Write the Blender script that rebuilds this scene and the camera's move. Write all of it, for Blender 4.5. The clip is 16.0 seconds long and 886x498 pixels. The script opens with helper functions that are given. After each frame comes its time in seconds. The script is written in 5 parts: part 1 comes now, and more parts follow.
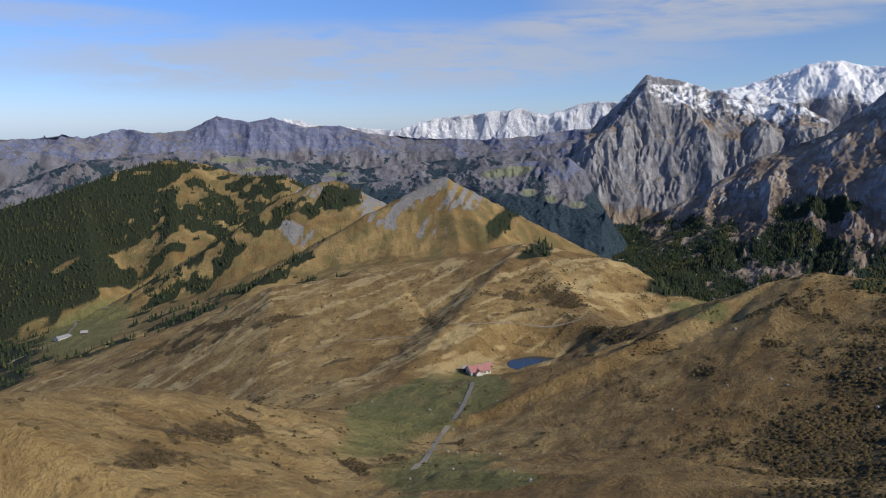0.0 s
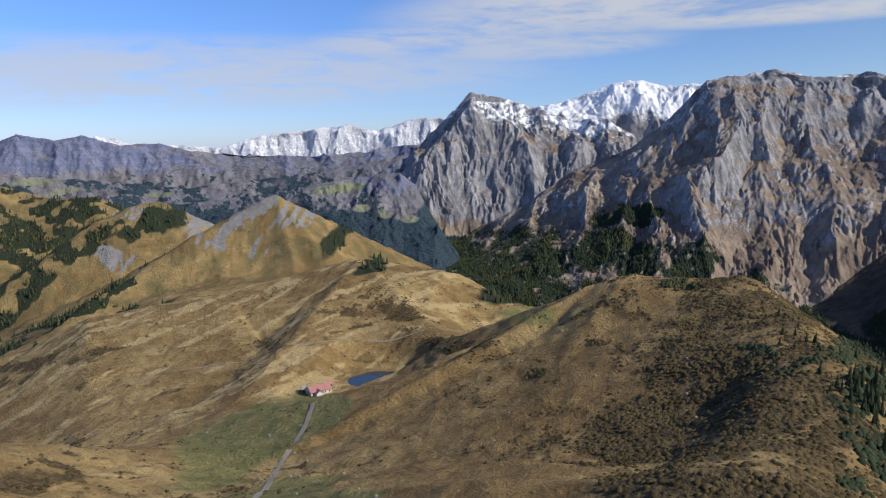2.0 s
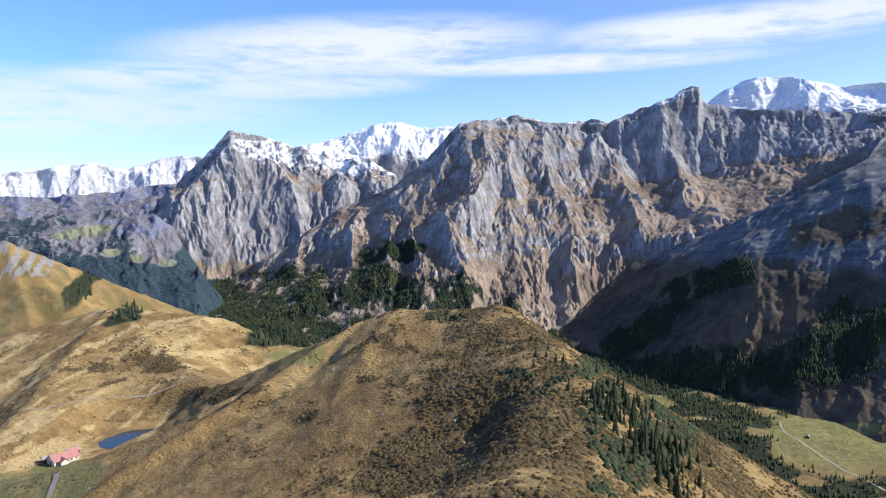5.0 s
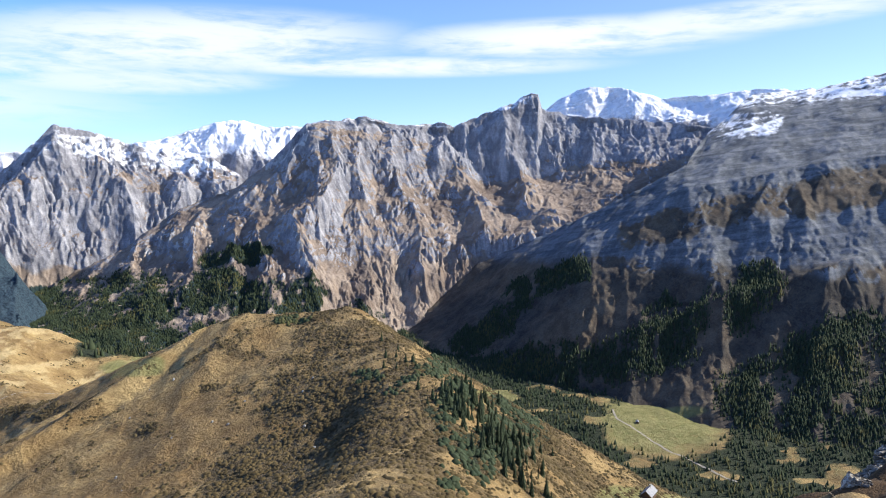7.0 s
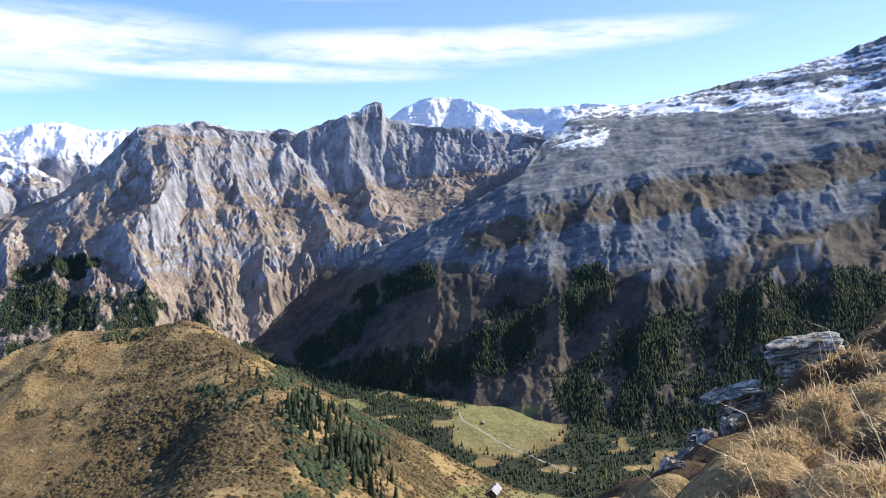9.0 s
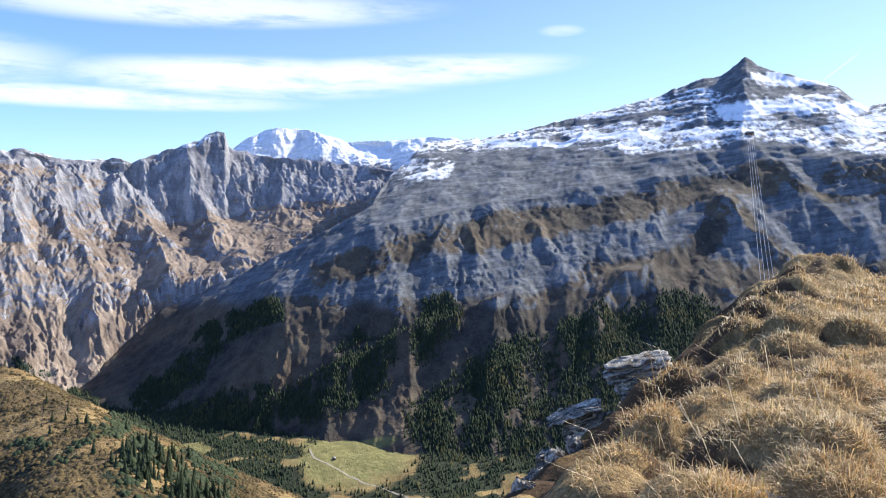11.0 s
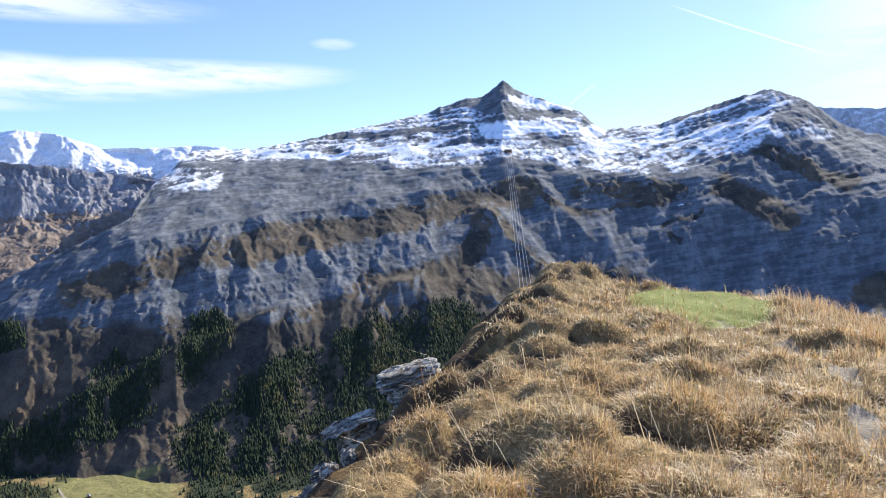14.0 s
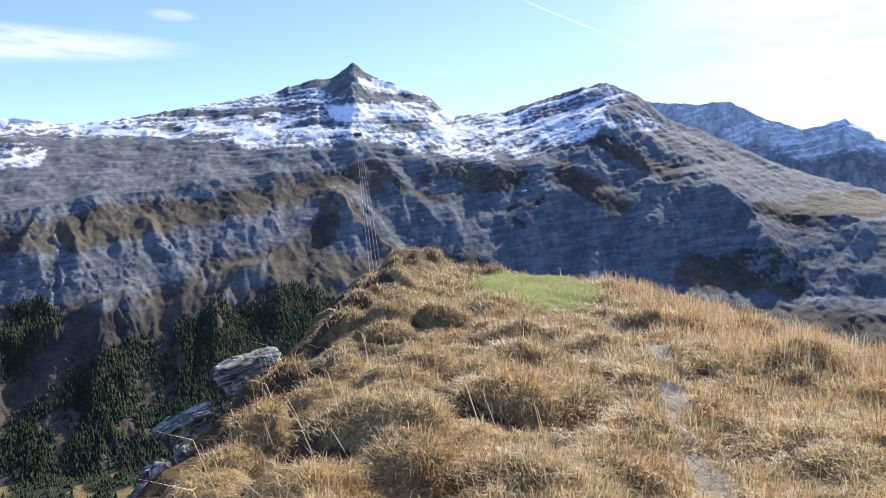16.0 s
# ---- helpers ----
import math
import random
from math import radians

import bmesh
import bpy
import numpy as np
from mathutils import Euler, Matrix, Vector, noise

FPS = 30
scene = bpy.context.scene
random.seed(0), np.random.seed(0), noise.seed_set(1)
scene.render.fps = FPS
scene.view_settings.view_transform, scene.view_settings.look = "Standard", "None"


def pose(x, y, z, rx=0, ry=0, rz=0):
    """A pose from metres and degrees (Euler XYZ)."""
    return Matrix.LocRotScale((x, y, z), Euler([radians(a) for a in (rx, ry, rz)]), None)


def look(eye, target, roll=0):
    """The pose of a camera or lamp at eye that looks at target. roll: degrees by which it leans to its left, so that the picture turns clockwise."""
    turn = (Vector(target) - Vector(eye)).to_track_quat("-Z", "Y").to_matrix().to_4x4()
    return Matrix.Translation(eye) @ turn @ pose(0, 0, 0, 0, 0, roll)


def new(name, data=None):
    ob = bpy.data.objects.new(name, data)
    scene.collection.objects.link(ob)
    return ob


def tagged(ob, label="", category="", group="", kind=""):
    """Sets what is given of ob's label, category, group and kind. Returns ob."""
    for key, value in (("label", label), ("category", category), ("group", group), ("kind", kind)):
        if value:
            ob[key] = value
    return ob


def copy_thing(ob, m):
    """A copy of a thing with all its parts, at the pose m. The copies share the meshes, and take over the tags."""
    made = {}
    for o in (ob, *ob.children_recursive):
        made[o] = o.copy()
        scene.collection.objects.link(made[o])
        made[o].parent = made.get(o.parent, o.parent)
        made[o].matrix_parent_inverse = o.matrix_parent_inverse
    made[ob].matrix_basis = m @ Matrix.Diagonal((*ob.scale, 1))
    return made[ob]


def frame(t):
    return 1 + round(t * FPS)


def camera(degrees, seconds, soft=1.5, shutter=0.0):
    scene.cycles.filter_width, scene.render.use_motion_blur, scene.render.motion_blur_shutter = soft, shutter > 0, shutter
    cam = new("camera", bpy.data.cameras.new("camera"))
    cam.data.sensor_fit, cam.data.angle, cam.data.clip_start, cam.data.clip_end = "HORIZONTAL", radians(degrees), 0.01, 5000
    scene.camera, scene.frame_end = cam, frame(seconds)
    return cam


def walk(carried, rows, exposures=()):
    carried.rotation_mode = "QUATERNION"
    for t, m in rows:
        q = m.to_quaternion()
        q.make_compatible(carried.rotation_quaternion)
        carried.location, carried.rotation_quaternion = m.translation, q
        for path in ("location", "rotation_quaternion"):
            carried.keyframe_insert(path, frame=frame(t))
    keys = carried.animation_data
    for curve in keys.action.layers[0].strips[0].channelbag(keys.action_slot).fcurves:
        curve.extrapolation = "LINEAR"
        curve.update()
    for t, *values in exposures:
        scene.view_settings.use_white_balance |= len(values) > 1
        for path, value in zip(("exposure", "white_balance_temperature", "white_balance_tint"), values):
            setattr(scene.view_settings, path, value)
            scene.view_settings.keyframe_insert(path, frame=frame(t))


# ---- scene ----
cam = camera(61.76, 16.0, soft=1.1)
EYE = 1.62
# seconds, x, y, z from the first eye, yaw, pitch, roll
ROWS = [
    (0, -0.003, 0.026, 0.023, -0.00, -9.70, 0.00),
    (0.5, -0.003, 0.027, 0.023, -3.04, -9.35, 0.19),
    (1, -0.003, 0.027, 0.023, -6.24, -9.06, 0.25),
    (1.5, -0.003, 0.027, 0.023, -9.55, -8.80, 0.41),
    (2, -0.002, 0.028, 0.023, -12.92, -8.53, 0.42),
    (2.5, -0.002, 0.028, 0.023, -16.22, -8.04, 0.36),
    (3, -0.002, 0.029, 0.023, -19.19, -7.49, 0.38),
    (3.5, -0.001, 0.030, 0.023, -22.10, -6.93, 0.40),
    (4, -0.001, 0.031, 0.023, -25.03, -6.34, 0.43),
    (6.5, -0.001, 0.033, 0.023, -39.64, -5.58, -0.06),
    (7, 0.000, 0.034, 0.023, -42.52, -5.58, -0.25),
    (7.5, 0.001, 0.036, 0.022, -45.43, -5.56, -0.42),
    (8, 0.001, 0.037, 0.022, -48.30, -5.49, -0.55),
    (8.5, 0.002, 0.039, 0.022, -51.46, -5.36, -0.57),
    (9, 0.012, -0.015, 0.017, -54.42, -4.90, -0.48),
    (11.5, 0.006, 0.010, 0.001, -68.93, -1.90, -0.24),
    (12, 0.000, 0.000, 0.000, -71.76, -1.55, -0.21),
    (12.5, -0.002, 0.003, 0.003, -74.65, -1.36, -0.16),
    (13, 0.003, 0.008, 0.001, -77.54, -1.27, -0.16),
    (13.5, 0.017, 0.012, -0.003, -80.49, -1.31, -0.15),
    (14, 0.026, -0.017, 0.013, -83.42, -1.41, -0.03),
    (14.5, 0.020, -0.041, 0.025, -86.33, -1.46, -0.17),
    (15, 0.012, -0.070, 0.045, -89.19, -1.71, -0.41),
    (15.5, 0.009, -0.098, 0.054, -92.10, -2.15, -0.47),
    (16, 0.004, -0.119, 0.064, -94.98, -2.62, -0.44),
]
walk(cam, [(t, pose(x, y, EYE + z, 90 + pitch, roll, yaw)) for t, x, y, z, yaw, pitch, roll in ROWS],
     exposures=[(0.0, -0.33, 6300, 10), (2.0, -0.08, 6250, 10), (4.0, 0.45, 6200, 10), (7.0, 0.8, 6150, 10), (12.5, 1.0, 6150, 10), (16.0, 0.9, 6200, 10)])

# ---- daylight ----
SUN_BEARING, SUN_RISE = -119.0, 33.5          # degrees; bearing counts to the left of the first view
sun_way = Vector((-math.sin(radians(SUN_BEARING)) * math.cos(radians(SUN_RISE)),
                  math.cos(radians(SUN_BEARING)) * math.cos(radians(SUN_RISE)), math.sin(radians(SUN_RISE))))
sun_data = bpy.data.lights.new("sun", "SUN")
sun_data.energy, sun_data.angle, sun_data.color = 5.0, radians(0.53), (1.0, 0.95, 0.87)
sun = new("sun", sun_data)
sun.matrix_world = look(sun_way * 100, (0, 0, 0))

world = bpy.data.worlds.new("sky")
scene.world = world
world.use_nodes = True


class Graph:
    """Short hand for a node tree."""
    def __init__(self, tree):
        self.tree = tree
        tree.nodes.clear()

    def node(self, kind, links=(), **values):
        n = self.tree.nodes.new(kind)
        for key, value in values.items():
            setattr(n, key, value) if not isinstance(key, int) else None
        for slot, value in dict(links).items():
            self.put(n.inputs[slot], value)
        return n

    def put(self, slot, value):
        if isinstance(value, bpy.types.NodeSocket):
            self.tree.links.new(value, slot)
        elif isinstance(value, bpy.types.Node):
            self.tree.links.new(value.outputs[0], slot)
        else:
            slot.default_value = value

    def math(self, op, a, b=0.0, c=0.0, clamp=False):
        return self.node("ShaderNodeMath", {0: a, 1: b, 2: c}, operation=op, use_clamp=clamp).outputs[0]

    def mix(self, fac, a, b, blend="MIX"):
        n = self.node("ShaderNodeMix", data_type="RGBA", blend_type=blend)
        self.put(n.inputs[0], fac), self.put(n.inputs[6], a), self.put(n.inputs[7], b)
        return n.outputs[2]

    def noise(self, vec, scale, detail=4.0, rough=0.55, warp=0.0):
        return self.node("ShaderNodeTexNoise", {"Vector": vec, "Scale": scale, "Detail": detail, "Roughness": rough, "Distortion": warp}).outputs[0]

    def ramp(self, fac, lo, hi):
        return self.node("ShaderNodeMapRange", {0: fac, 1: lo, 2: hi, 3: 0.0, 4: 1.0}, interpolation_type="SMOOTHSTEP").outputs[0]

    def stretch(self, vec, sx, sy, sz):
        return self.node("ShaderNodeMapping", {"Vector": vec, "Scale": (sx, sy, sz)}).outputs[0]


def build_sky():
    g = Graph(world.node_tree)
    sky = g.node("ShaderNodeTexSky", sky_type="NISHITA", sun_disc=False, sun_elevation=radians(SUN_RISE),
                 sun_rotation=radians(-SUN_BEARING), altitude=2100.0, air_density=1.0, dust_density=0.7, ozone_density=2.0)
    way = g.node("ShaderNodeTexCoord").outputs["Generated"]
    parts = g.node("ShaderNodeSeparateXYZ", {0: way})
    bearing = g.math("MULTIPLY", g.math("ARCTAN2", g.math("MULTIPLY", parts.outputs[0], -1.0), parts.outputs[1]), 57.2958)
    rise = g.math("MULTIPLY", g.math("ARCSINE", parts.outputs[2]), 57.2958)
    flat = g.node("ShaderNodeCombineXYZ", {0: g.math("MULTIPLY", bearing, 0.1), 1: g.math("MULTIPLY", rise, 0.55)}).outputs[0]
    wisps = g.noise(flat, 1.1, 6.0, 0.6, 0.6)
    fine = g.noise(flat, 4.0, 5.0, 0.6, 0.4)
    cover = None
    # streaks of thin cloud: bearing, rise, half width, half height, tilt, thickness
    for b, r, w, h, tilt, thick in ((28, 7.0, 10, 0.9, 0.0, 0.5), (6, 4.6, 26, 2.6, -0.02, 0.75), (-12, 7.2, 11, 1.2, -0.06, 0.8),
                                    (-24, 9.4, 15, 2.3, -0.05, 0.95), (-20, 6.6, 10, 1.0, -0.04, 0.75), (-38, 8.2, 16, 0.75, -0.01, 0.95), (-52, 10.2, 13, 1.4, -0.02, 1.0), (-63, 11.0, 12, 1.1, -0.05, 0.9),
                                    (-48, 14.8, 16, 1.2, -0.04, 0.8), (-75, 13.9, 1.6, 0.4, 0.0, 0.4),
                                    (-128, 14, 18, 9, 0.0, 0.9), (90, 14, 40, 5, 0.0, 0.6), (160, 20, 50, 7, 0.0, 0.6)):
        db = g.math("SUBTRACT", bearing, b)
        dr = g.math("SUBTRACT", g.math("SUBTRACT", rise, r), g.math("MULTIPLY", db, tilt))
        q = g.math("ADD", g.math("POWER", g.math("ABSOLUTE", g.math("DIVIDE", db, w)), 2.0), g.math("POWER", g.math("ABSOLUTE", g.math("DIVIDE", dr, h)), 2.0))
        blob = g.math("MULTIPLY", g.math("SUBTRACT", 1.0, g.ramp(q, 0.0, 1.6)), thick)
        cover = blob if cover is None else g.math("MAXIMUM", cover, blob)
    grain = g.math("ADD", g.math("MULTIPLY", wisps, 1.1), g.math("MULTIPLY", fine, 0.45))
    cover = g.math("MULTIPLY", cover, g.ramp(grain, 0.42, 0.88), clamp=True)
    low = g.ramp(rise, -2.0, 13.0)
    left_sky = g.ramp(bearing, -70.0, 10.0)
    tint = g.mix(low, g.mix(left_sky, (0.95, 0.98, 1.05, 1), (0.82, 0.97, 1.45, 1)), g.mix(left_sky, (0.98, 0.97, 1.04, 1), (0.88, 1.18, 1.72, 1)))
    clear = g.mix(1.0, sky.outputs[0], tint, "MULTIPLY")
    cloud = g.mix(cover, clear, (6.0, 6.2, 6.8, 1))
    for b, r, w, h, tilt in ((-105.6, 14.0, 5.0, 0.07, 0.41), (-94.0, 10.2, 1.1, 0.05, -0.75)):
        db = g.math("SUBTRACT", bearing, b)
        dr = g.math("SUBTRACT", g.math("SUBTRACT", rise, r), g.math("MULTIPLY", db, tilt))
        q = g.math("ADD", g.math("POWER", g.math("ABSOLUTE", g.math("DIVIDE", db, w)), 4.0), g.math("POWER", g.math("ABSOLUTE", g.math("DIVIDE", dr, h)), 2.0))
        cloud = g.mix(g.math("MULTIPLY", g.math("SUBTRACT", 1.0, g.ramp(q, 0.2, 1.6)), 0.38), cloud, (7.0, 7.2, 7.6, 1))
    g.node("ShaderNodeOutputWorld", {0: g.node("ShaderNodeBackground", {0: cloud, 1: 0.10})})


build_sky()


# ---- shapes of the land ----
def hashed(ix, iy, seed):
    h = (ix.astype(np.int64) * 374761393 + iy.astype(np.int64) * 668265263 + seed * 974634777) & 0xFFFFFFFF
    h = ((h ^ (h >> 13)) * 1274126177) & 0xFFFFFFFF
    return ((h ^ (h >> 16)) & 0xFFFF) / 65535.0


def grain(x, y, seed=0):
    """Smooth noise from -1 to 1."""
    ix, iy = np.floor(x), np.floor(y)
    fx, fy = x - ix, y - iy
    ux, uy = fx * fx * fx * (fx * (fx * 6 - 15) + 10), fy * fy * fy * (fy * (fy * 6 - 15) + 10)

    def corner(dx, dy):
        a = hashed(ix + dx, iy + dy, seed) * 6.28318
        return np.cos(a) * (fx - dx) + np.sin(a) * (fy - dy)
    low = corner(0, 0) * (1 - ux) + corner(1, 0) * ux
    high = corner(0, 1) * (1 - ux) + corner(1, 1) * ux
    return 1.5 * (low * (1 - uy) + high * uy)


def fbm(x, y, octaves=5, seed=0, gain=0.5):
    total, amp = 0.0, 1.0
    for k in range(octaves):
        total = total + amp * grain(x, y, seed + k)
        amp *= gain
        x, y = 1.6 * x + 1.2 * y, 1.6 * y - 1.2 * x          # twice as fine, turned
    return total


def ribs(x, y, octaves=5, seed=0, gain=0.5):
    """Noise with sharp crests, 0 to about 1."""
    total, amp, norm = 0.0, 1.0, 0.0
    for k in range(octaves):
        total = total + amp * (1 - np.abs(grain(x, y, seed + k))) ** 2
        norm += amp
        amp *= gain
        x, y = 1.6 * x + 1.2 * y, 1.6 * y - 1.2 * x
    return total / norm


def soft(x, width=1.0):
    """A ramp that starts gently."""
    return 0.5 * (x + np.sqrt(x * x + width * width))


def step(x, lo, hi):
    u = np.clip((x - lo) / (hi - lo), 0, 1)
    return u * u * (3 - 2 * u)


def soft_max(a, b, width):
    return 0.5 * (a + b + np.sqrt((a - b) ** 2 + width * width))


def spot(bearing, rise, dist):
    b, r = radians(bearing), radians(rise)
    return (-math.sin(b) * dist, math.cos(b) * dist, EYE + dist * math.tan(r))


def ridge(x, y, crest, slope_l, slope_r, rounding):
    """Height of a ridge along a crest of (bearing, rise, distance); slopes to the left and right of its run."""
    pts = np.array([spot(*c) for c in crest])
    height = np.full(x.shape, -1e4)
    for a, b in zip(pts[:-1], pts[1:]):
        d = b[:2] - a[:2]
        size = math.hypot(*d)
        run = ((x - a[0]) * d[0] + (y - a[1]) * d[1]) / size
        across = (d[0] * (y - a[1]) - d[1] * (x - a[0])) / size
        over = np.maximum(-run, 0) + np.maximum(run - size, 0)
        slope = slope_r + (slope_l - slope_r) * step(across, -rounding, rounding)
        off = np.sqrt(across * across + rounding * rounding) - rounding
        z = a[2] + np.clip(run / size, 0, 1) * (b[2] - a[2]) - slope * off - 0.5 * over - 0.45 * np.maximum(np.abs(across) - 420, 0)
        height = np.maximum(height, z)
    return height


def knoll(x, y):
    """The grassy spur under the eye; it runs along +x."""
    left = 2.2 + 0.25 * np.exp(-((x - 6.0) / 2.0) ** 2) - 0.12 * np.maximum(x, 0) - 0.8 * (1 - step(x, 3.5, 7.5)) + 0.3 * grain(x * 0.35, y * 0.05, 5)
    right = -9.6 + 0.09 * np.maximum(x, 0) + 0.5 * grain(x * 0.3, y * 0.05, 6)
    z = 0.25 + 0.02 * x * step(x, 0, 20)
    z = z + 0.75 * np.exp(-(np.hypot((x - 23.5) / 2.2, (y + 0.9) / 1.5)) ** 4)
    z = z - 0.09 * soft(y + 1.2, 0.6) * step(x, 2.0, 5.0) * (1 - step(x, 15, 19))
    left = left + 0.25
    z = z - 1.25 * soft(y - left, 0.8) - 0.6 * soft(right - y, 2.5) - 0.9 * soft(x - 27, 3.0) - 0.5 * soft(-18 - x, 6.0)
    return z


def land(x, y):
    """Height of the ground, out to the horizon."""
    r = np.hypot(x, y)
    wob = fbm(x / 260, y / 260, 5, 11)
    own = -0.66 * (np.sqrt(r * r + 100) - 10) + 0.15 * soft(r - 260, 120)
    own = own + step(r, 60, 200) * 16 * (ribs(x / 120, y / 120, 4, 3) - 0.5)
    floor = -192 - 0.27 * soft(-x - 90, 60) + 3.0 * fbm(x / 70, y / 70, 4, 8) + 0.02 * (y - 550)
    right = np.interp(y, (-400, 250, 400, 740, 900, 1400, 2000), (60, 240, 300, 255, 200, 80, -100))
    floor = floor - 0.75 * soft(x - right, 40) - 0.4 * soft(y - 1500, 300)
    floor = np.maximum(floor, -590 + 10 * wob)
    z = soft_max(own, floor, 24)
    hills = (
        ([(36, -17.6, 270), (28, -18.8, 310), (22, -19.6, 340), (15.5, -21.6, 360), (8, -26.2, 372)], 0.55, 0.45, 25),
        ([(13.4, -12.6, 850), (3.7, -11.6, 860), (-0.7, -10.6, 880), (-6.4, -9.35, 900), (-12.9, -10.5, 880), (-17.2, -13, 830), (-18.8, -14.6, 780)], 0.75, 0.16, 50),
        ([(-39, -26, 190), (-40.5, -21.5, 255), (-41.5, -16.5, 325), (-38.8, -13.3, 400), (-35.1, -10.7, 480), (-32.5, -10.85, 492), (-27.3, -10.6, 505), (-25.2, -11.3, 512), (-22, -13.3, 545), (-19.5, -14.5, 580), (-16.6, -15.8, 605), (-13, -17.4, 615)], 0.34, 0.95, 14),
        ([(-35.1, -10.9, 480), (-38.8, -12.8, 470), (-42.6, -14.7, 450), (-45.1, -16.8, 430), (-47.8, -18.8, 410), (-51.1, -21.0, 390), (-55.5, -23.8, 365), (-60, -27, 340)], 1.1, 0.8, 7),
        ([(13.5, -11.4, 1130), (9.8, -9.5, 1200), (6.3, -7.2, 1250), (2.8, -5.5, 1290), (-0.1, -4.1, 1320), (-2.5, -5.5, 1330), (-4.7, -7.2, 1350), (-6.4, -8.7, 1400), (-9, -11, 1450)], 0.9, 0.62, 6),
        ([(16.5, -10.5, 1450), (14.9, -8.5, 1500), (12.3, -5.6, 1550), (9.7, -4.6, 1600), (8, -4.4, 1620), (5.9, -5.7, 1640), (4.1, -6.6, 1650), (0, -8.5, 1700)], 0.8, 0.5, 10),
        ([(44, -9, 2000), (31, -5.7, 2000), (26.2, -4.4, 2000), (23.2, -3.35, 2050), (20.1, -2.65, 2100), (17.8, -3, 2100), (15.1, -3.9, 2050), (12.2, -3.9, 2000), (7, -6.5, 2000)], 0.6, 0.42, 20),
    )
    for crest, sl, sr, rounding in hills:
        rough = 0.03 * np.minimum(r, 1500) ** 0.9
        z = soft_max(z, ridge(x, y, crest, sl, sr, rounding) + (rough * 0.12) * (ribs(x / 130, y / 130, 5, 21) - 0.55), 34 if rounding == 14 else 10)
    ax, ay, bx, by = 193.0, 261.0, 114.0, 190.0          # a steep heathery bank on the hill's near side
    size = math.hypot(bx - ax, by - ay)
    run, across = ((x - ax) * (bx - ax) + (y - ay) * (by - ay)) / size, ((bx - ax) * (y - ay) - (by - ay) * (x - ax)) / size + 9 * wob
    z = z - (6.5 + 3 * wob) * step(run, -45, 25) * (1 - step(run, size, size + 60)) * (1 - step(across, -14, 16)) * step(across, -95, -10)
    scar = step(y, 1080, 1180) * (1 - step(y, 1640, 1720)) * (x > -420) * (x < 260)
    z = z + scar * 7 * (ribs((x + 25 * grain(x / 120, y / 120, 35)) / 44, y / 420, 4, 37, 0.6) - 0.6)
    z = z + step(r, 80, 300) * (1.3 * fbm(x / 45, y / 45, 4, 31) + 0.7 * (ribs(x / 28 + 0.3 * wob, y / 28, 4, 43, 0.6) - 0.6) + 0.6 * fbm(x / 9, y / 9, 3, 41))
    for b, e, d, reach in ((-7.4, -18.3, 600, 62), (-2.8, -19.2, 560, 40)):
        px, py, pz = spot(b, e, d)
        flat = 1 - step(np.hypot(x - px, y - py), reach * 0.45, reach)
        z = z * (1 - flat) + pz * flat
    treads = z / 6.5 + 1.1 * fbm(x / 110, y / 110, 3, 61)
    treads = treads - np.floor(treads)
    z = z + 0.8 * step(r, 420, 560) * (1 - step(r, 1000, 1100)) * step(fbm(x / 150, y / 150, 3, 63), -0.35, 0.3) * (step(treads, 0.2, 0.6) - treads)
    p, q = 0.72 * x + 0.69 * y, 0.69 * x - 0.72 * y
    z = z + step(r, 420, 560) * (1 - step(r, 950, 1050)) * 0.8 * (ribs(q / 42 + 0.4 * wob, p / 420, 4, 47, 0.6) - 0.6)
    near = knoll(x, y)
    blend = step(r, 40, 110)
    return np.maximum(near, -120) * (1 - blend) + z * blend


def sheet(name, xyz, rows, cols, closed=False, masks=()):
    """A mesh of rows x cols corners, in order."""
    i = np.arange(rows - 1)[:, None] * cols + np.arange(cols - (0 if closed else 1))[None, :]
    j = np.arange(rows - 1)[:, None] * cols + (np.arange(cols - (0 if closed else 1))[None, :] + 1) % cols
    quads = np.stack([i, j, j + cols, i + cols], -1).reshape(-1, 4)
    me = bpy.data.meshes.new(name)
    me.vertices.add(len(xyz))
    me.vertices.foreach_set("co", xyz.astype(np.float32).ravel())
    me.loops.add(quads.size)
    me.loops.foreach_set("vertex_index", quads.astype(np.int32).ravel())
    me.polygons.add(len(quads))
    me.polygons.foreach_set("loop_start", np.arange(0, quads.size, 4, dtype=np.int32))
    me.update(calc_edges=True)
    me.polygons.foreach_set("use_smooth", np.ones(len(quads), dtype=bool))
    for key, values in masks:
        me.attributes.new(key, "FLOAT", "POINT").data.foreach_set("value", np.clip(values, 0, 1).astype(np.float32).ravel())
    me.validate()
    return me


# ---- materials ----
def relief(g, height, strength, distance):
    return g.node("ShaderNodeBump", {"Height": height, "Strength": strength, "Distance": distance}).outputs[0]


def finish(g, colour, rough=0.9, normal=None):
    b = g.node("ShaderNodeBsdfPrincipled", {"Base Color": colour, "Roughness": rough})
    b.inputs["Specular IOR Level"].default_value = 0.15
    if normal is not None:
        g.put(b.inputs["Normal"], normal)
    g.node("ShaderNodeOutputMaterial", {0: b})


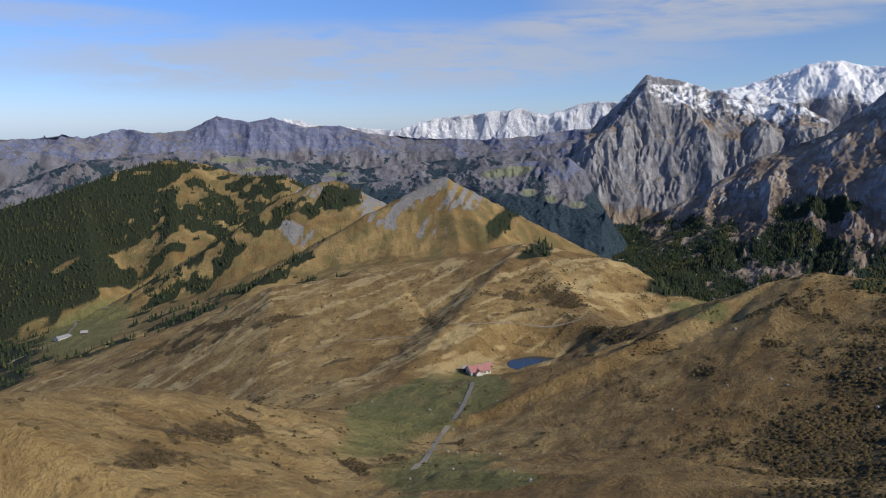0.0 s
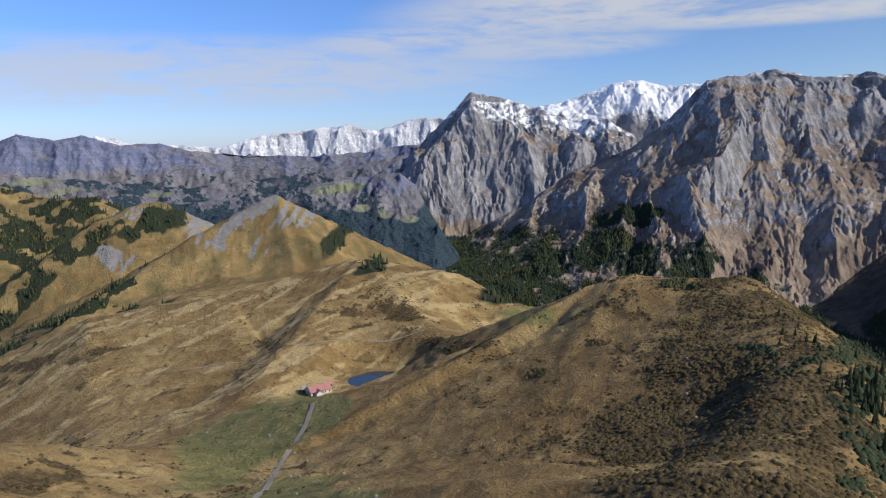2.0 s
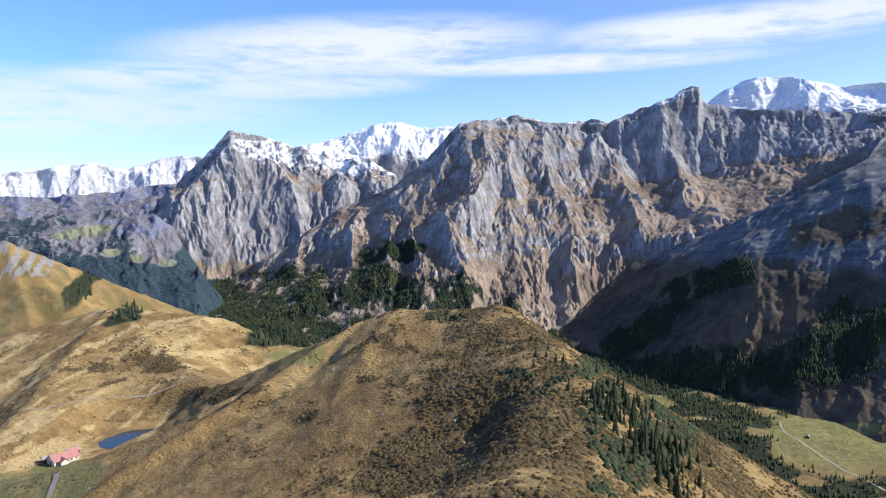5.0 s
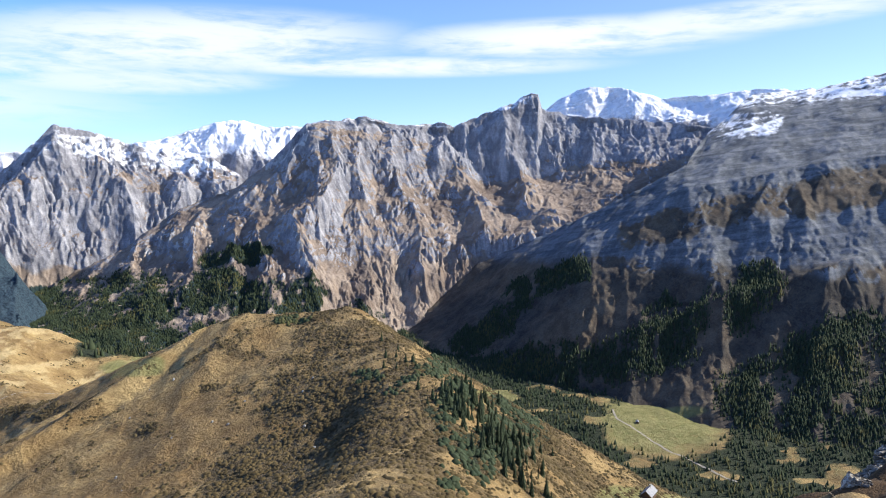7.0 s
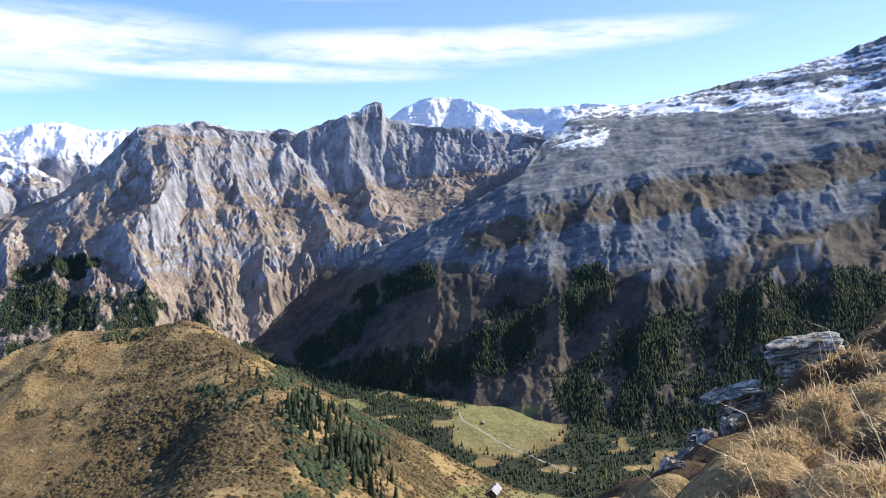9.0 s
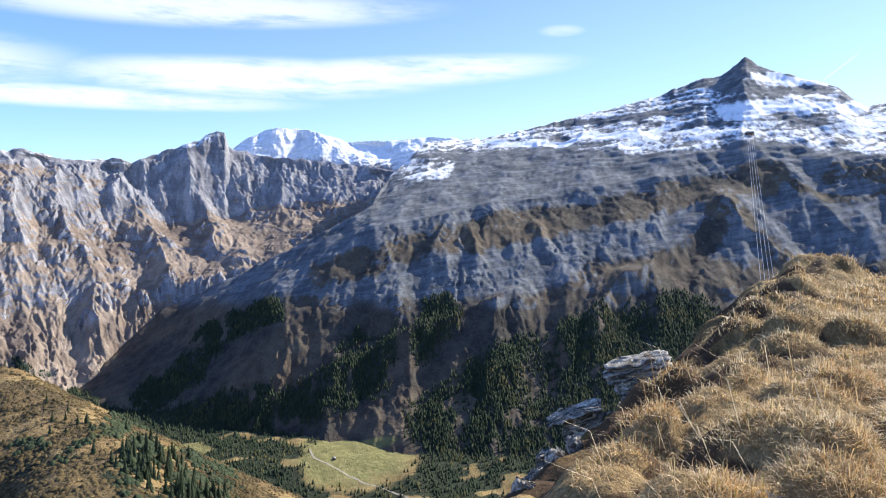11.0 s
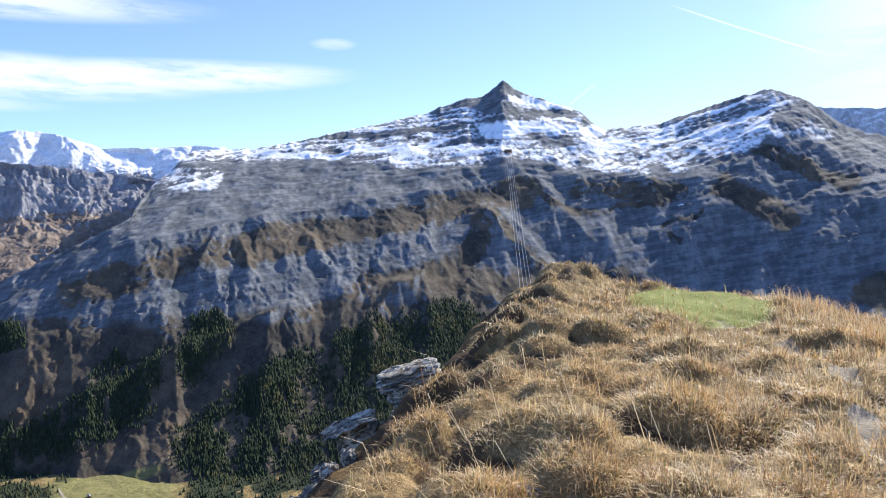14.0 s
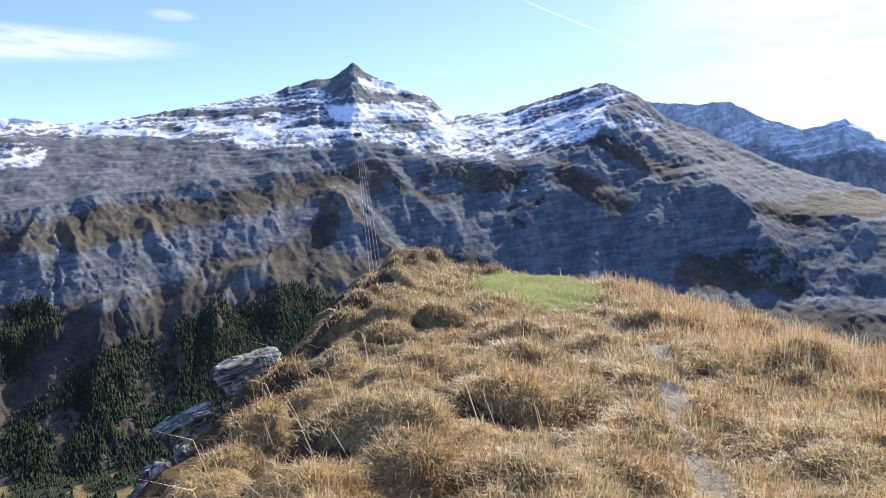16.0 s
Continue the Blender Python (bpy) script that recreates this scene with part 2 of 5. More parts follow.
def cover_material(name, rock_a, rock_b, turf_a, turf_b, wood, lawn_a=(0.15, 0.145, 0.05, 1), lawn_b=(0.25, 0.215, 0.085, 1), snow=(0.86, 0.85, 0.84, 1), size=1.0, bump=1.0, edge=1.0, dip=0.0, flute=0.45, beds=0.5):
    """Rock, turf, wood and snow, laid by the masks of the mesh."""
    m = bpy.data.materials.new(name)
    m.use_nodes = True
    g = Graph(m.node_tree)
    at = g.node("ShaderNodeTexCoord").outputs["Object"]
    big = g.noise(at, 0.004 / size, 5.0, 0.6)
    mid = g.noise(g.stretch(at, 1, 1, flute), 0.022 / size, 6.0, 0.65, 0.3)
    fine = g.noise(at, 0.16 / size, 5.0, 0.7)
    tipped = g.node("ShaderNodeMapping", {"Vector": at, "Rotation": (radians(dip), 0.0, 0.0)}).outputs[0]
    strata = g.noise(g.stretch(tipped, 0.12, 0.12, 1.0), 0.07 / size, 4.0, 0.6)

    def mask(key, width=0.12, amount=0.6):
        a = g.node("ShaderNodeAttribute", attribute_name=key).outputs["Fac"]
        ragged = g.math("ADD", a, g.math("MULTIPLY", g.math("SUBTRACT", g.math("MULTIPLY_ADD", fine, 0.55, g.math("MULTIPLY", mid, 0.45)), 0.5), amount))
        return g.ramp(ragged, 0.5 - width, 0.5 + width)
    rib = g.node("ShaderNodeAttribute", attribute_name="rib").outputs["Fac"]
    rock = g.mix(g.ramp(g.math("MULTIPLY_ADD", strata, beds, g.math("MULTIPLY_ADD", mid, 0.8 - beds, g.math("MULTIPLY", rib, 0.2))), 0.36, 0.62), rock_a, rock_b)
    rock = g.mix(g.ramp(fine, 0.3, 0.7), rock, g.mix(1.0, rock, (0.62, 0.62, 0.66, 1), "MULTIPLY"))
    rock = g.mix(mask("slab", 0.2, 0.7), rock, (0.50, 0.48, 0.44, 1))
    turf = g.mix(g.ramp(big, 0.38, 0.62), turf_a, turf_b)
    turf = g.mix(g.ramp(g.math("MULTIPLY_ADD", mid, 0.7, g.math("MULTIPLY", fine, 0.3)), 0.38, 0.60), g.mix(1.0, turf, (0.66, 0.62, 0.60, 1), "MULTIPLY"), turf)
    tree = g.mix(g.ramp(fine, 0.35, 0.65), g.mix(1.0, wood, (0.45, 0.45, 0.5, 1), "MULTIPLY"), wood)
    turf = g.mix(g.math("MULTIPLY", mask("pale", 0.3 * edge, 1.0), 0.65), turf, (0.56, 0.42, 0.20, 1))
    turf = g.mix(mask("heath", 0.13, 1.35), turf, g.mix(g.ramp(fine, 0.4, 0.6), (0.06, 0.043, 0.021, 1), (0.155, 0.108, 0.05, 1)))
    turf = g.mix(mask("green", 0.3, 0.5), turf, g.mix(g.ramp(mid, 0.3, 0.7), lawn_a, lawn_b))
    colour = g.mix(mask("turf", 0.12 * edge), rock, turf)
    colour = g.mix(mask("wood", 0.16 * edge, 1.1), colour, tree)
    colour = g.mix(mask("snow", 0.26, 0.9), colour, snow)
    height = g.math("ADD", g.math("MULTIPLY", mid, 14.0), g.math("MULTIPLY", fine, 6.0))
    finish(g, colour, 0.95, relief(g, height, bump, size))
    return m


def simple(name, a, b, scale, rough=0.85, bump=0.4, dist=0.02, stretch=(1, 1, 1)):
    m = bpy.data.materials.new(name)
    m.use_nodes = True
    g = Graph(m.node_tree)
    at = g.stretch(g.node("ShaderNodeTexCoord").outputs["Object"], *stretch)
    n1, n2 = g.noise(at, scale, 5.0, 0.6), g.noise(at, scale * 6, 4.0, 0.6)
    colour = g.mix(g.ramp(g.math("MULTIPLY_ADD", n1, 0.65, g.math("MULTIPLY", n2, 0.35)), 0.35, 0.65), a, b)
    finish(g, colour, rough, relief(g, n2, bump, dist))
    return m


hill_cover = cover_material("hill_cover", (0.30, 0.28, 0.25, 1), (0.42, 0.39, 0.35, 1), (0.27, 0.175, 0.070, 1), (0.43, 0.30, 0.125, 1), (0.040, 0.048, 0.024, 1), size=0.35)
wall_cover = cover_material("wall_cover", (0.22, 0.21, 0.21, 1), (0.46, 0.44, 0.425, 1), (0.22, 0.17, 0.13, 1), (0.35, 0.275, 0.205, 1), (0.03, 0.05, 0.045, 1), bump=0.6, beds=0.15)
# a darker set than wall_cover: the flank's shade is put into its colours
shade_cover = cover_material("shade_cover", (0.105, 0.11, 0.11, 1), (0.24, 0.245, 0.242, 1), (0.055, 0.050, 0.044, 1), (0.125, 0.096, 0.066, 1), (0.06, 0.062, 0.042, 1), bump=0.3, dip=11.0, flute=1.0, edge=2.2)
# blue mixed into these colours stands in for the haze of distance
far_haze_cover = cover_material("far_haze_cover", (0.175, 0.20, 0.30, 1), (0.27, 0.28, 0.38, 1), (0.19, 0.19, 0.215, 1), (0.27, 0.255, 0.265, 1), (0.05, 0.078, 0.095, 1), lawn_a=(0.19, 0.21, 0.13, 1), lawn_b=(0.27, 0.27, 0.17, 1), size=1.5, edge=1.3)


# ---- the ground, one sheet to the horizon ----
def zones(bearing, rise, spots):
    """Soft patches of cover: bearing, rise, half width, half height, tilt."""
    total = np.zeros_like(rise)
    for b, e, w, h, tilt in spots:
        db = bearing - b
        de = rise - e - tilt * db * -1.0
        total = np.maximum(total, 1 - step((db / w) ** 2 + (de / h) ** 2, 0.15, 1.7))
    return total


def ragged(x, y, bearing, rise):
    """Uneven edges for patches of cover."""
    r = np.maximum(np.hypot(x, y), 100)
    return bearing + 700 / r * fbm(x / 75, y / 75, 4, 91), rise + 260 / r * fbm(x / 60, y / 60, 4, 93)


def woods(x, y, z):
    """How densely spruces stand."""
    r = np.hypot(x, y)
    deg, rise = ragged(x, y, np.degrees(np.arctan2(-x, y)), np.degrees(np.arctan2(z - EYE, np.maximum(r, 1))))
    patch, strip = fbm(x / 110, y / 110, 4, 81), ribs((0.74 * x - 0.67 * y) / 150, (0.67 * x + 0.74 * y) / 620, 3, 83)
    belts = fbm((0.74 * x - 0.67 * y) / 70, (0.67 * x + 0.74 * y) / 300, 4, 87)
    speck = fbm(x / 42, y / 42, 3, 89)
    low_left = step(r, 900, 1000) * step(deg + (rise + 8) * 1.2 + 5 * belts + 2 * patch, 19.5, 22.5) * step(-z, 60, 130) * step(speck + 0.6 * patch + step(deg, 20, 26), -0.35, 0.05)
    strips = step(deg, 5, 9) * step(r, 980, 1100) * step(strip + 0.2 * patch + 0.12 * speck, 0.60, 0.70) * step(speck, -0.45, -0.1)
    hill = step(r, 1700, 1850) * step(deg, 3, 9) * step(0.7 * belts + 0.3 * patch + 0.55 * speck + 0.25 * step(deg, 19, 25), -0.05, 0.15)
    flank = zones(deg, rise, ((-16.5, -12.8, 1.6, 2.0, 0.5), (-7, -9.8, 1.6, 0.6, 0.3), (7.2, -5.6, 1.2, 0.9, 0.4), (-4.6, -7.6, 1.4, 1.2, 0.9))) * step(r, 800, 840) * 0.8
    right = step(-z, 420, 500) * step(x, 150, 300) * step(patch, -0.75, -0.2)
    open_ground = zones(deg, rise, ((-59.8, -18.0, 5.0, 2.6, 0.1), (-60, -23.6, 5, 0.9, 0.0), (26.5, -14.2, 3.0, 1.6, 0.35), (-20, -13.6, 2.5, 0.7, 0.0), (-47, -16.8, 1.5, 0.6, 0), (-72, -20, 1.6, 0.9, 0)))
    return np.clip(np.maximum(np.maximum(np.maximum(low_left, strips), np.maximum(hill, flank)), right) * (1 - open_ground), 0, 1)


def build_ground():
    bearings = np.concatenate([np.linspace(42, -134, 940), np.linspace(-136, -316, 60)])
    dist = np.concatenate([[0.0], np.geomspace(6, 120, 46), np.linspace(123, 700, 180), np.geomspace(704, 2300, 140), np.geomspace(2330, 4900, 26)])
    b, r = np.meshgrid(np.radians(bearings), dist)
    x, y = -np.sin(b) * r, np.cos(b) * r
    z = land(x, y) - 0.35 * (1 - step(r, 26, 60))
    run = np.maximum(np.gradient(r, axis=0), 0.5)
    steep = np.hypot(np.gradient(z, axis=0) / run, np.gradient(z, axis=1) / np.maximum(r * 0.0027, 0.5))
    deg, rise = ragged(x, y, np.degrees(b), np.degrees(np.arctan2(z - EYE, np.maximum(r, 1))))
    patch, blotch = fbm(x / 90, y / 90, 5, 51), fbm(x / 26, y / 26, 4, 55)
    cone = zones(deg, rise, ((1.5, -5.2, 5.5, 1.6, -0.1), (4.2, -6.8, 4.5, 1.4, -0.35), (9.5, -5.2, 2.5, 0.7, -0.1), (11, -8.5, 2.0, 1.0, -0.5))) * (r > 1050)
    streak = ribs((x - 0.95 * z + 18 * grain(x / 90, z / 90, 35)) / 26, (z + 0.9 * x) / 300, 4, 37, 0.6)
    rock = np.maximum(step(steep + 0.2 * patch, 1.15, 1.5) * step(r, 120, 250), cone * step(streak + 0.12 * blotch, 0.46, 0.66))
    wood = woods(x, y, z)
    green = zones(deg, rise, ((3.5, -22.3, 5.5, 2.6, 0.25), (-2.5, -20.5, 2.5, 1.6, 0), (-1.5, -26.5, 7.0, 1.6, 0), (-59.5, -17.6, 5.0, 2.6, 0.1), (-60, -23.6, 5, 0.9, 0.0), (26.5, -14.2, 3.0, 1.6, 0.35),
                              (-20, -13.6, 2.5, 0.7, 0.0), (-47, -16.8, 1.5, 0.6, 0)))
    green = np.maximum(green * (1 - 0.4 * step(blotch, 0.2, 0.6)), (0.34 + 0.2 * blotch) * step(r, 1000, 1100))
    heath = zones(deg, rise, ((-33, -13.6, 3.2, 1.7, -0.05), (-26.6, -12.9, 2.4, 0.9, 0), (-23.4, -15.8, 1.6, 0.6, 0), (-20.4, -18.2, 1.7, 0.7, 0), (-28.5, -16.6, 2.6, 1.2, 0), (-32, -17.5, 2.5, 1.5, 0), (-36, -19, 6.0, 4.0, -0.2), (-30, -24, 9, 3, -0.1), (14, -14.8, 3, 0.7, 0.1), (-7.3, -13.4, 4.5, 0.9, 0), (-13, -15.8, 4, 0.6, 0), (1.5, -15.5, 2.5, 0.5, 0),
                              (20, -16, 5, 0.8, 0.3), (5, -25.5, 4, 0.9, 0.3), (20, -23, 8, 1.6, 0.2)))
    heath = heath * (0.32 + 0.3 * step(blotch + 0.5 * patch, -0.4, 0.5) + 0.16 * fbm(x / 9, y / 9, 3, 57)) + 0.52 * step(ribs(x / 60 + 0.4 * patch, y / 60, 4, 71) + 0.08 * blotch, 0.66, 0.86) * step(r, 150, 300)
    heath = np.maximum(heath, (0.40 + 0.24 * blotch + 0.14 * step(-deg, 28, 34) + 0.12 * fbm(x / 9, y / 9, 3, 57)) * step(-deg, 19, 31) * (1 - step(r, 560, 640)))
    heath = np.maximum(heath, zones(deg, rise, ((-38, -20, 6.5, 4.5, 0), (-49, -19.5, 5, 3.2, 0.5), (-29, -22.5, 5.5, 4.5, 0), (-31, -16.5, 3, 2.5, 0))) * (0.66 + 0.3 * blotch + 0.3 * patch) * (r < 640))
    heath = np.maximum(heath, (0.45 + 0.14 * blotch + 0.12 * patch) * step(r, 1050, 1120))
    flecks = ribs((0.8 * x - 0.6 * y) / 16, (0.6 * x + 0.8 * y) / 60, 4, 73, 0.6)
    heath = np.maximum(heath, zones(deg, rise, ((20, -24, 13, 4.5, 0.1), (-3, -12.5, 9, 1.8, 0), (-22, -24, 9, 2.5, 0))) * step(flecks + 0.15 * patch, 0.5, 0.85) * 0.62)
    p, q = 0.72 * x + 0.69 * y, 0.69 * x - 0.72 * y
    pale = step(ribs(q / 42 + 0.4 * fbm(x / 260, y / 260, 5, 11), p / 420, 4, 47, 0.6) + 0.16 * blotch, 0.56, 0.86) * (0.45 + 0.55 * step(r, 420, 560)) * (1 - step(r, 950, 1050)) * step(r, 200, 300) * (1 - 0.8 * step(-deg, 10, 15) * (1 - step(r, 600, 680)))
    scrub = zones(deg, rise, ((-48, -18.5, 5, 3.2, 0.55), (-42.5, -17.5, 1.6, 3.0, 0.3), (-37, -16.4, 2.6, 0.7, 0.3))) * (r < 640) * step(blotch + 0.4 * patch, -0.35, 0.2)
    grid = np.stack([x, y, z], -1)
    me = sheet("ground", grid.reshape(-1, 3), len(dist), len(bearings), True,
               [("turf", 1 - rock), ("wood", np.maximum(wood, 0.75 * scrub)), ("snow", np.zeros_like(z)), ("green", green), ("heath", heath), ("pale", pale)])
    tagged(new("ground", me), "autumn alpine pasture with brown heath and grass", "ground", kind="structure")
    me.materials.append(hill_cover)
    return grid, wood, heath


ground_grid, ground_wood, ground_heath = build_ground()


# ---- mountains across the valley ----
def reach(deg, rise, way):
    """How far points lie from a line on the face, in degrees."""
    gap = np.full(deg.shape, 1e9)
    for p, q in zip(way[:-1], way[1:]):
        d = np.subtract(q, p)
        u = np.clip(((deg - p[0]) * d[0] + (rise - p[1]) * d[1]) / (d @ d), 0, 1)
        gap = np.minimum(gap, np.hypot(deg - p[0] - u * d[0], rise - p[1] - u * d[1]))
    return gap


def along(deg, rise, ways):
    """Cover laid along lines: (line, half width)."""
    total = np.zeros_like(deg)
    for way, wide in ways:
        total = np.maximum(total, 1 - step(reach(deg, rise, way), 0.55 * wide, 1.35 * wide))
    return total


def slopes(arc, D, Z):
    """Rise of a sheet along its arc and along its distance."""
    z_s, d_s = np.gradient(Z, axis=0), np.gradient(D, axis=0)
    z_b, d_b, a_b = np.gradient(Z, axis=1), np.gradient(D, axis=1), np.gradient(arc, axis=1)
    z_d = np.clip(z_s / np.where(np.abs(d_s) < 0.3, -0.3, d_s), -3, 3)
    return np.clip((z_b - z_d * d_b) / a_b, -3, 3), z_d


def erode(arc, D, Z, size, octaves, depth, fade, seed, gain=1.0):
    """Cuts gullies that run down the slope, each octave branching off the last. Gives the new heights, and where ribs and gullies lie."""
    total, norm = np.zeros_like(Z), 0.0
    za, zd = slopes(arc, D, Z)
    share = fade * depth * np.clip(np.hypot(za, zd) / 0.8, 0.1, 1.25) ** 1.3
    for k in range(octaves):
        za, zd = slopes(arc, D, Z)
        s = np.hypot(za, zd) + 1e-6
        ax, ay = -zd / s, za / s
        qx, qy = arc / size, D / size
        ix, iy = np.floor(qx), np.floor(qy)
        c, sn, w = np.zeros_like(Z), np.zeros_like(Z), np.full_like(Z, 1e-6)
        for di in (-1, 0, 1):
            for dj in (-1, 0, 1):
                cx, cy = ix + di, iy + dj
                vx, vy = qx - cx - hashed(cx, cy, seed + 7 * k), qy - cy - hashed(cx, cy, seed + 7 * k + 1)
                weight = np.exp(-2.4 * (vx * vx + vy * vy))
                turn = 6.283 * (vx * ax + vy * ay) + 6.283 * hashed(cx, cy, seed + 7 * k + 2)
                c, sn, w = c + weight * np.cos(turn), sn + weight * np.sin(turn), w + weight
        crest = 1 - 2 * np.sqrt(np.clip(0.5 - 0.5 * c / np.maximum(np.hypot(c, sn), 0.25 * w), 0, 1))
        Z = Z + share * 0.8 ** k * size * (crest + 0.27)
        total, norm = total + gain ** k * crest, norm + gain ** k
        size *= 0.5
    return Z, total / norm


def massif(name, label, rails, material, cols, rows, gully_size, depth, snow_at, turf_at, wood_top, seed, strata=0.0, thick=42.0, skyline=0.12, clearings=(), spurs=(), dips=((0, 0.3),), cover=None, octaves=4, bare=0.78, white=0.34, lumps=1.0):
    """A mountain face between rails of (bearing, rise, distance), from the skyline to the foot; gullies and beds are cut into its heights."""
    lo = min(p[0] for p in rails[0])
    hi = max(p[0] for p in rails[0])
    bearing = np.linspace(hi, lo, cols)
    lines = []
    for rail in rails:
        k = np.array(sorted(rail))
        lines.append((np.interp(bearing, k[:, 0], k[:, 1]), np.interp(bearing, k[:, 0], k[:, 2])))
    for k in range(1, len(lines)):
        lines[k] = (np.minimum(lines[k][0], lines[k - 1][0] - 0.5), np.minimum(lines[k][1], lines[k - 1][1] - 40))
    jag = skyline * fbm(bearing / 1.1, bearing * 0, 6, seed, 0.6)
    lines[0] = (lines[0][0], lines[0][1] + 40 * fbm(bearing / 2, bearing * 0, 2, seed + 3))
    share = np.linspace(0, len(rails) - 1, rows)
    zs = [EYE + d * np.tan(np.radians(e)) for e, d in lines]
    teeth = np.radians(jag) * lines[0][1]
    D, Z = [], []
    for s in share:
        k = min(int(s), len(rails) - 2)
        u = s - k
        D.append(lines[k][1] * (1 - u) + lines[k + 1][1] * u)
        Z.append(zs[k] * (1 - u) + zs[k + 1] * u)
    D, Z = np.array(D), np.array(Z)
    half = max(2, int(0.16 * rows / (len(rails) - 1)))          # round the bends between the rails
    kernel = np.hanning(2 * half + 3)[1:-1]
    kernel /= kernel.sum()
    padded = np.concatenate([np.repeat(Z[:1], half, 0), Z, np.repeat(Z[-1:], half, 0)])
    blurred = sum(w * padded[i:i + rows] for i, w in enumerate(kernel))
    S = share[:, None] * np.ones(cols)[None, :]
    Z = Z + teeth[None, :] * (1 - step(S, 0.0, 0.2)) + (blurred - Z) * step(S, 0.1, 0.5) * step(len(rails) - 1 - S, 0.0, 0.3)
    mean = lines[0][1].mean()
    arc = np.radians(bearing)[None, :] * mean * np.ones_like(D)
    fade = step(S, 0.0, 0.14)
    deg = bearing[None, :] * np.ones_like(D)
    wander = fbm(arc / 300, D / 300, 5, seed + 7)
    D = D + lumps * fade * 45 * np.clip(wander, -1, 1) * step(len(rails) - 1 - S, 0.0, 0.3)
    high = np.degrees(np.arctan2(Z - EYE, D)) + 0.2 * fbm(arc / 160, Z / 160, 4, seed + 15)
    turn = deg + 0.35 * fbm(arc / 220, Z / 160, 4, seed + 14)
    for way, wide, out in spurs:
        Z = Z + 0.55 * fade * out * step(lines[0][0][None, :] - high, 0.1, 2.6) * np.clip(1 - reach(turn, high, way) / wide, 0, 1) ** 1.25
    Z = Z + lumps * fade * 16 * fbm(arc / 240, D / 240, 4, seed + 6)
    Z, crest = erode(arc, D, Z, gully_size, octaves, depth, fade, seed + 40)
    tilt = np.interp(bearing, [p[0] for p in dips], [p[1] for p in dips])
    lean = (np.cumsum(tilt) * (arc[0, 1] - arc[0, 0]))[None, :]
    bed = (Z + lean + 26 * fbm(arc / 330, D / 330, 4, seed + 9)) / thick
    bed = bed + 0.9 * grain(arc / 700, bed * 0.45, seed + 31)
    rest = bed - np.floor(bed)
    if strata:
        bands = strata * step(fbm(arc / 420, D / 300, 3, seed + 12), -0.5, 0.2) * fade * (0.25 + 0.75 * step(Z, 60, 220))
        Z = Z + bands * thick * (step(rest, 0.25, 0.75) - rest)
        fine = 3.1 * bed - np.floor(3.1 * bed)
        Z = Z + 0.7 * bands * thick / 3.1 * (step(fine, 0.25, 0.75) - fine)
    Z = Z + lumps * fade * 1.6 * fbm(arc / 26, D / 26, 3, seed + 2, 0.6)
    za, zd = slopes(arc, D, Z)
    steep = np.hypot(za, zd)
    patch = fbm(arc / 240, Z / 160, 5, seed + 5)
    speck = fbm(arc / 26, Z / 18, 4, seed + 23, 0.65)
    ledge = 1 - step(steep + 0.25 * speck, 0.55, 1.15)
    snow = step(Z + 55 * patch + 25 * speck - 25 * crest, snow_at - 60, snow_at + 90) * (white + (1 - white) * ledge)
    turf = (1 - step(steep + 0.2 * patch + 0.15 * speck + 0.12 * crest, bare - 0.15, bare + 0.2)) * (1 - step(Z + 60 * patch, turf_at - 60, turf_at))
    turf = np.maximum(turf, 0.9 * step(-Z + 60 * patch, -wood_top - 60, -wood_top + 60))
    wood = (1 - step(Z + 110 * patch, wood_top - 70, wood_top + 70)) * (1 - 0.6 * step(steep, 0.9, 1.3))
    rise = np.degrees(np.arctan2(Z - EYE, D))
    open_ground = zones(deg, rise, clearings)
    wood = np.clip(wood * (1 - open_ground) * step(patch + 0.7, 0.0, 0.5), 0, 1)
    if name == "mountain_range":
        wood = np.maximum(wood * step(patch + 0.5 * speck, -0.3, 0.15), 0.9 * step(-Z + 40 * patch, 290, 350) * (1 - open_ground))
    slab = np.zeros_like(Z)
    if cover:
        near, tall = deg + 0.6 * fbm(arc / 130, Z / 130, 5, seed + 21), high + 0.3 * fbm(arc / 90, Z / 70, 5, seed + 22)
        shelf = step(rest, 0.3, 0.7) - 0.5 + 0.5 * (step(3.1 * bed - np.floor(3.1 * bed), 0.3, 0.7) - 0.5)
        dust = along(turn, high, cover["dust"]) * (0.36 + 0.14 * ledge + 0.22 * shelf + 0.3 * patch + 0.35 * speck)
        snow = np.maximum(dust, along(turn, high, cover["snow"]) * (0.8 + 0.25 * speck))
        snow = snow * (1 - along(turn, high, cover["bare"]) * (0.85 - 0.3 * speck))
        laid = along(near, tall, cover["turf"]) * (cover.get("share", 0.62) + 0.45 * patch + 0.35 * speck - 0.2 * crest)
        turf = np.maximum(laid * (1 - 0.75 * step(steep, 0.9, 1.3)), turf * np.maximum(cover.get("free", 0.0), step(-tall, cover["low"][0], cover["low"][1])))
        wood = along(near, tall, cover["wood"]) * np.clip(0.85 + 0.9 * patch, 0, 1) * step(fbm(arc / 62, D / 62, 4, seed + 25) + 0.5 * patch, -0.85, -0.25)
        slab = along(turn, high, cover.get("slab", ())) * (0.55 + 0.4 * crest + 0.3 * speck)
    turf = np.maximum(turf, open_ground)
    # two rows behind the crest close the mountain
    b = np.radians(bearing)[None, :]
    back_d = np.array([lines[0][1] + 480, lines[0][1] + 110])
    back_z = np.array([zs[0] - 330, zs[0] + teeth - 70])
    D, Z = np.concatenate([back_d, D]), np.concatenate([back_z, Z])

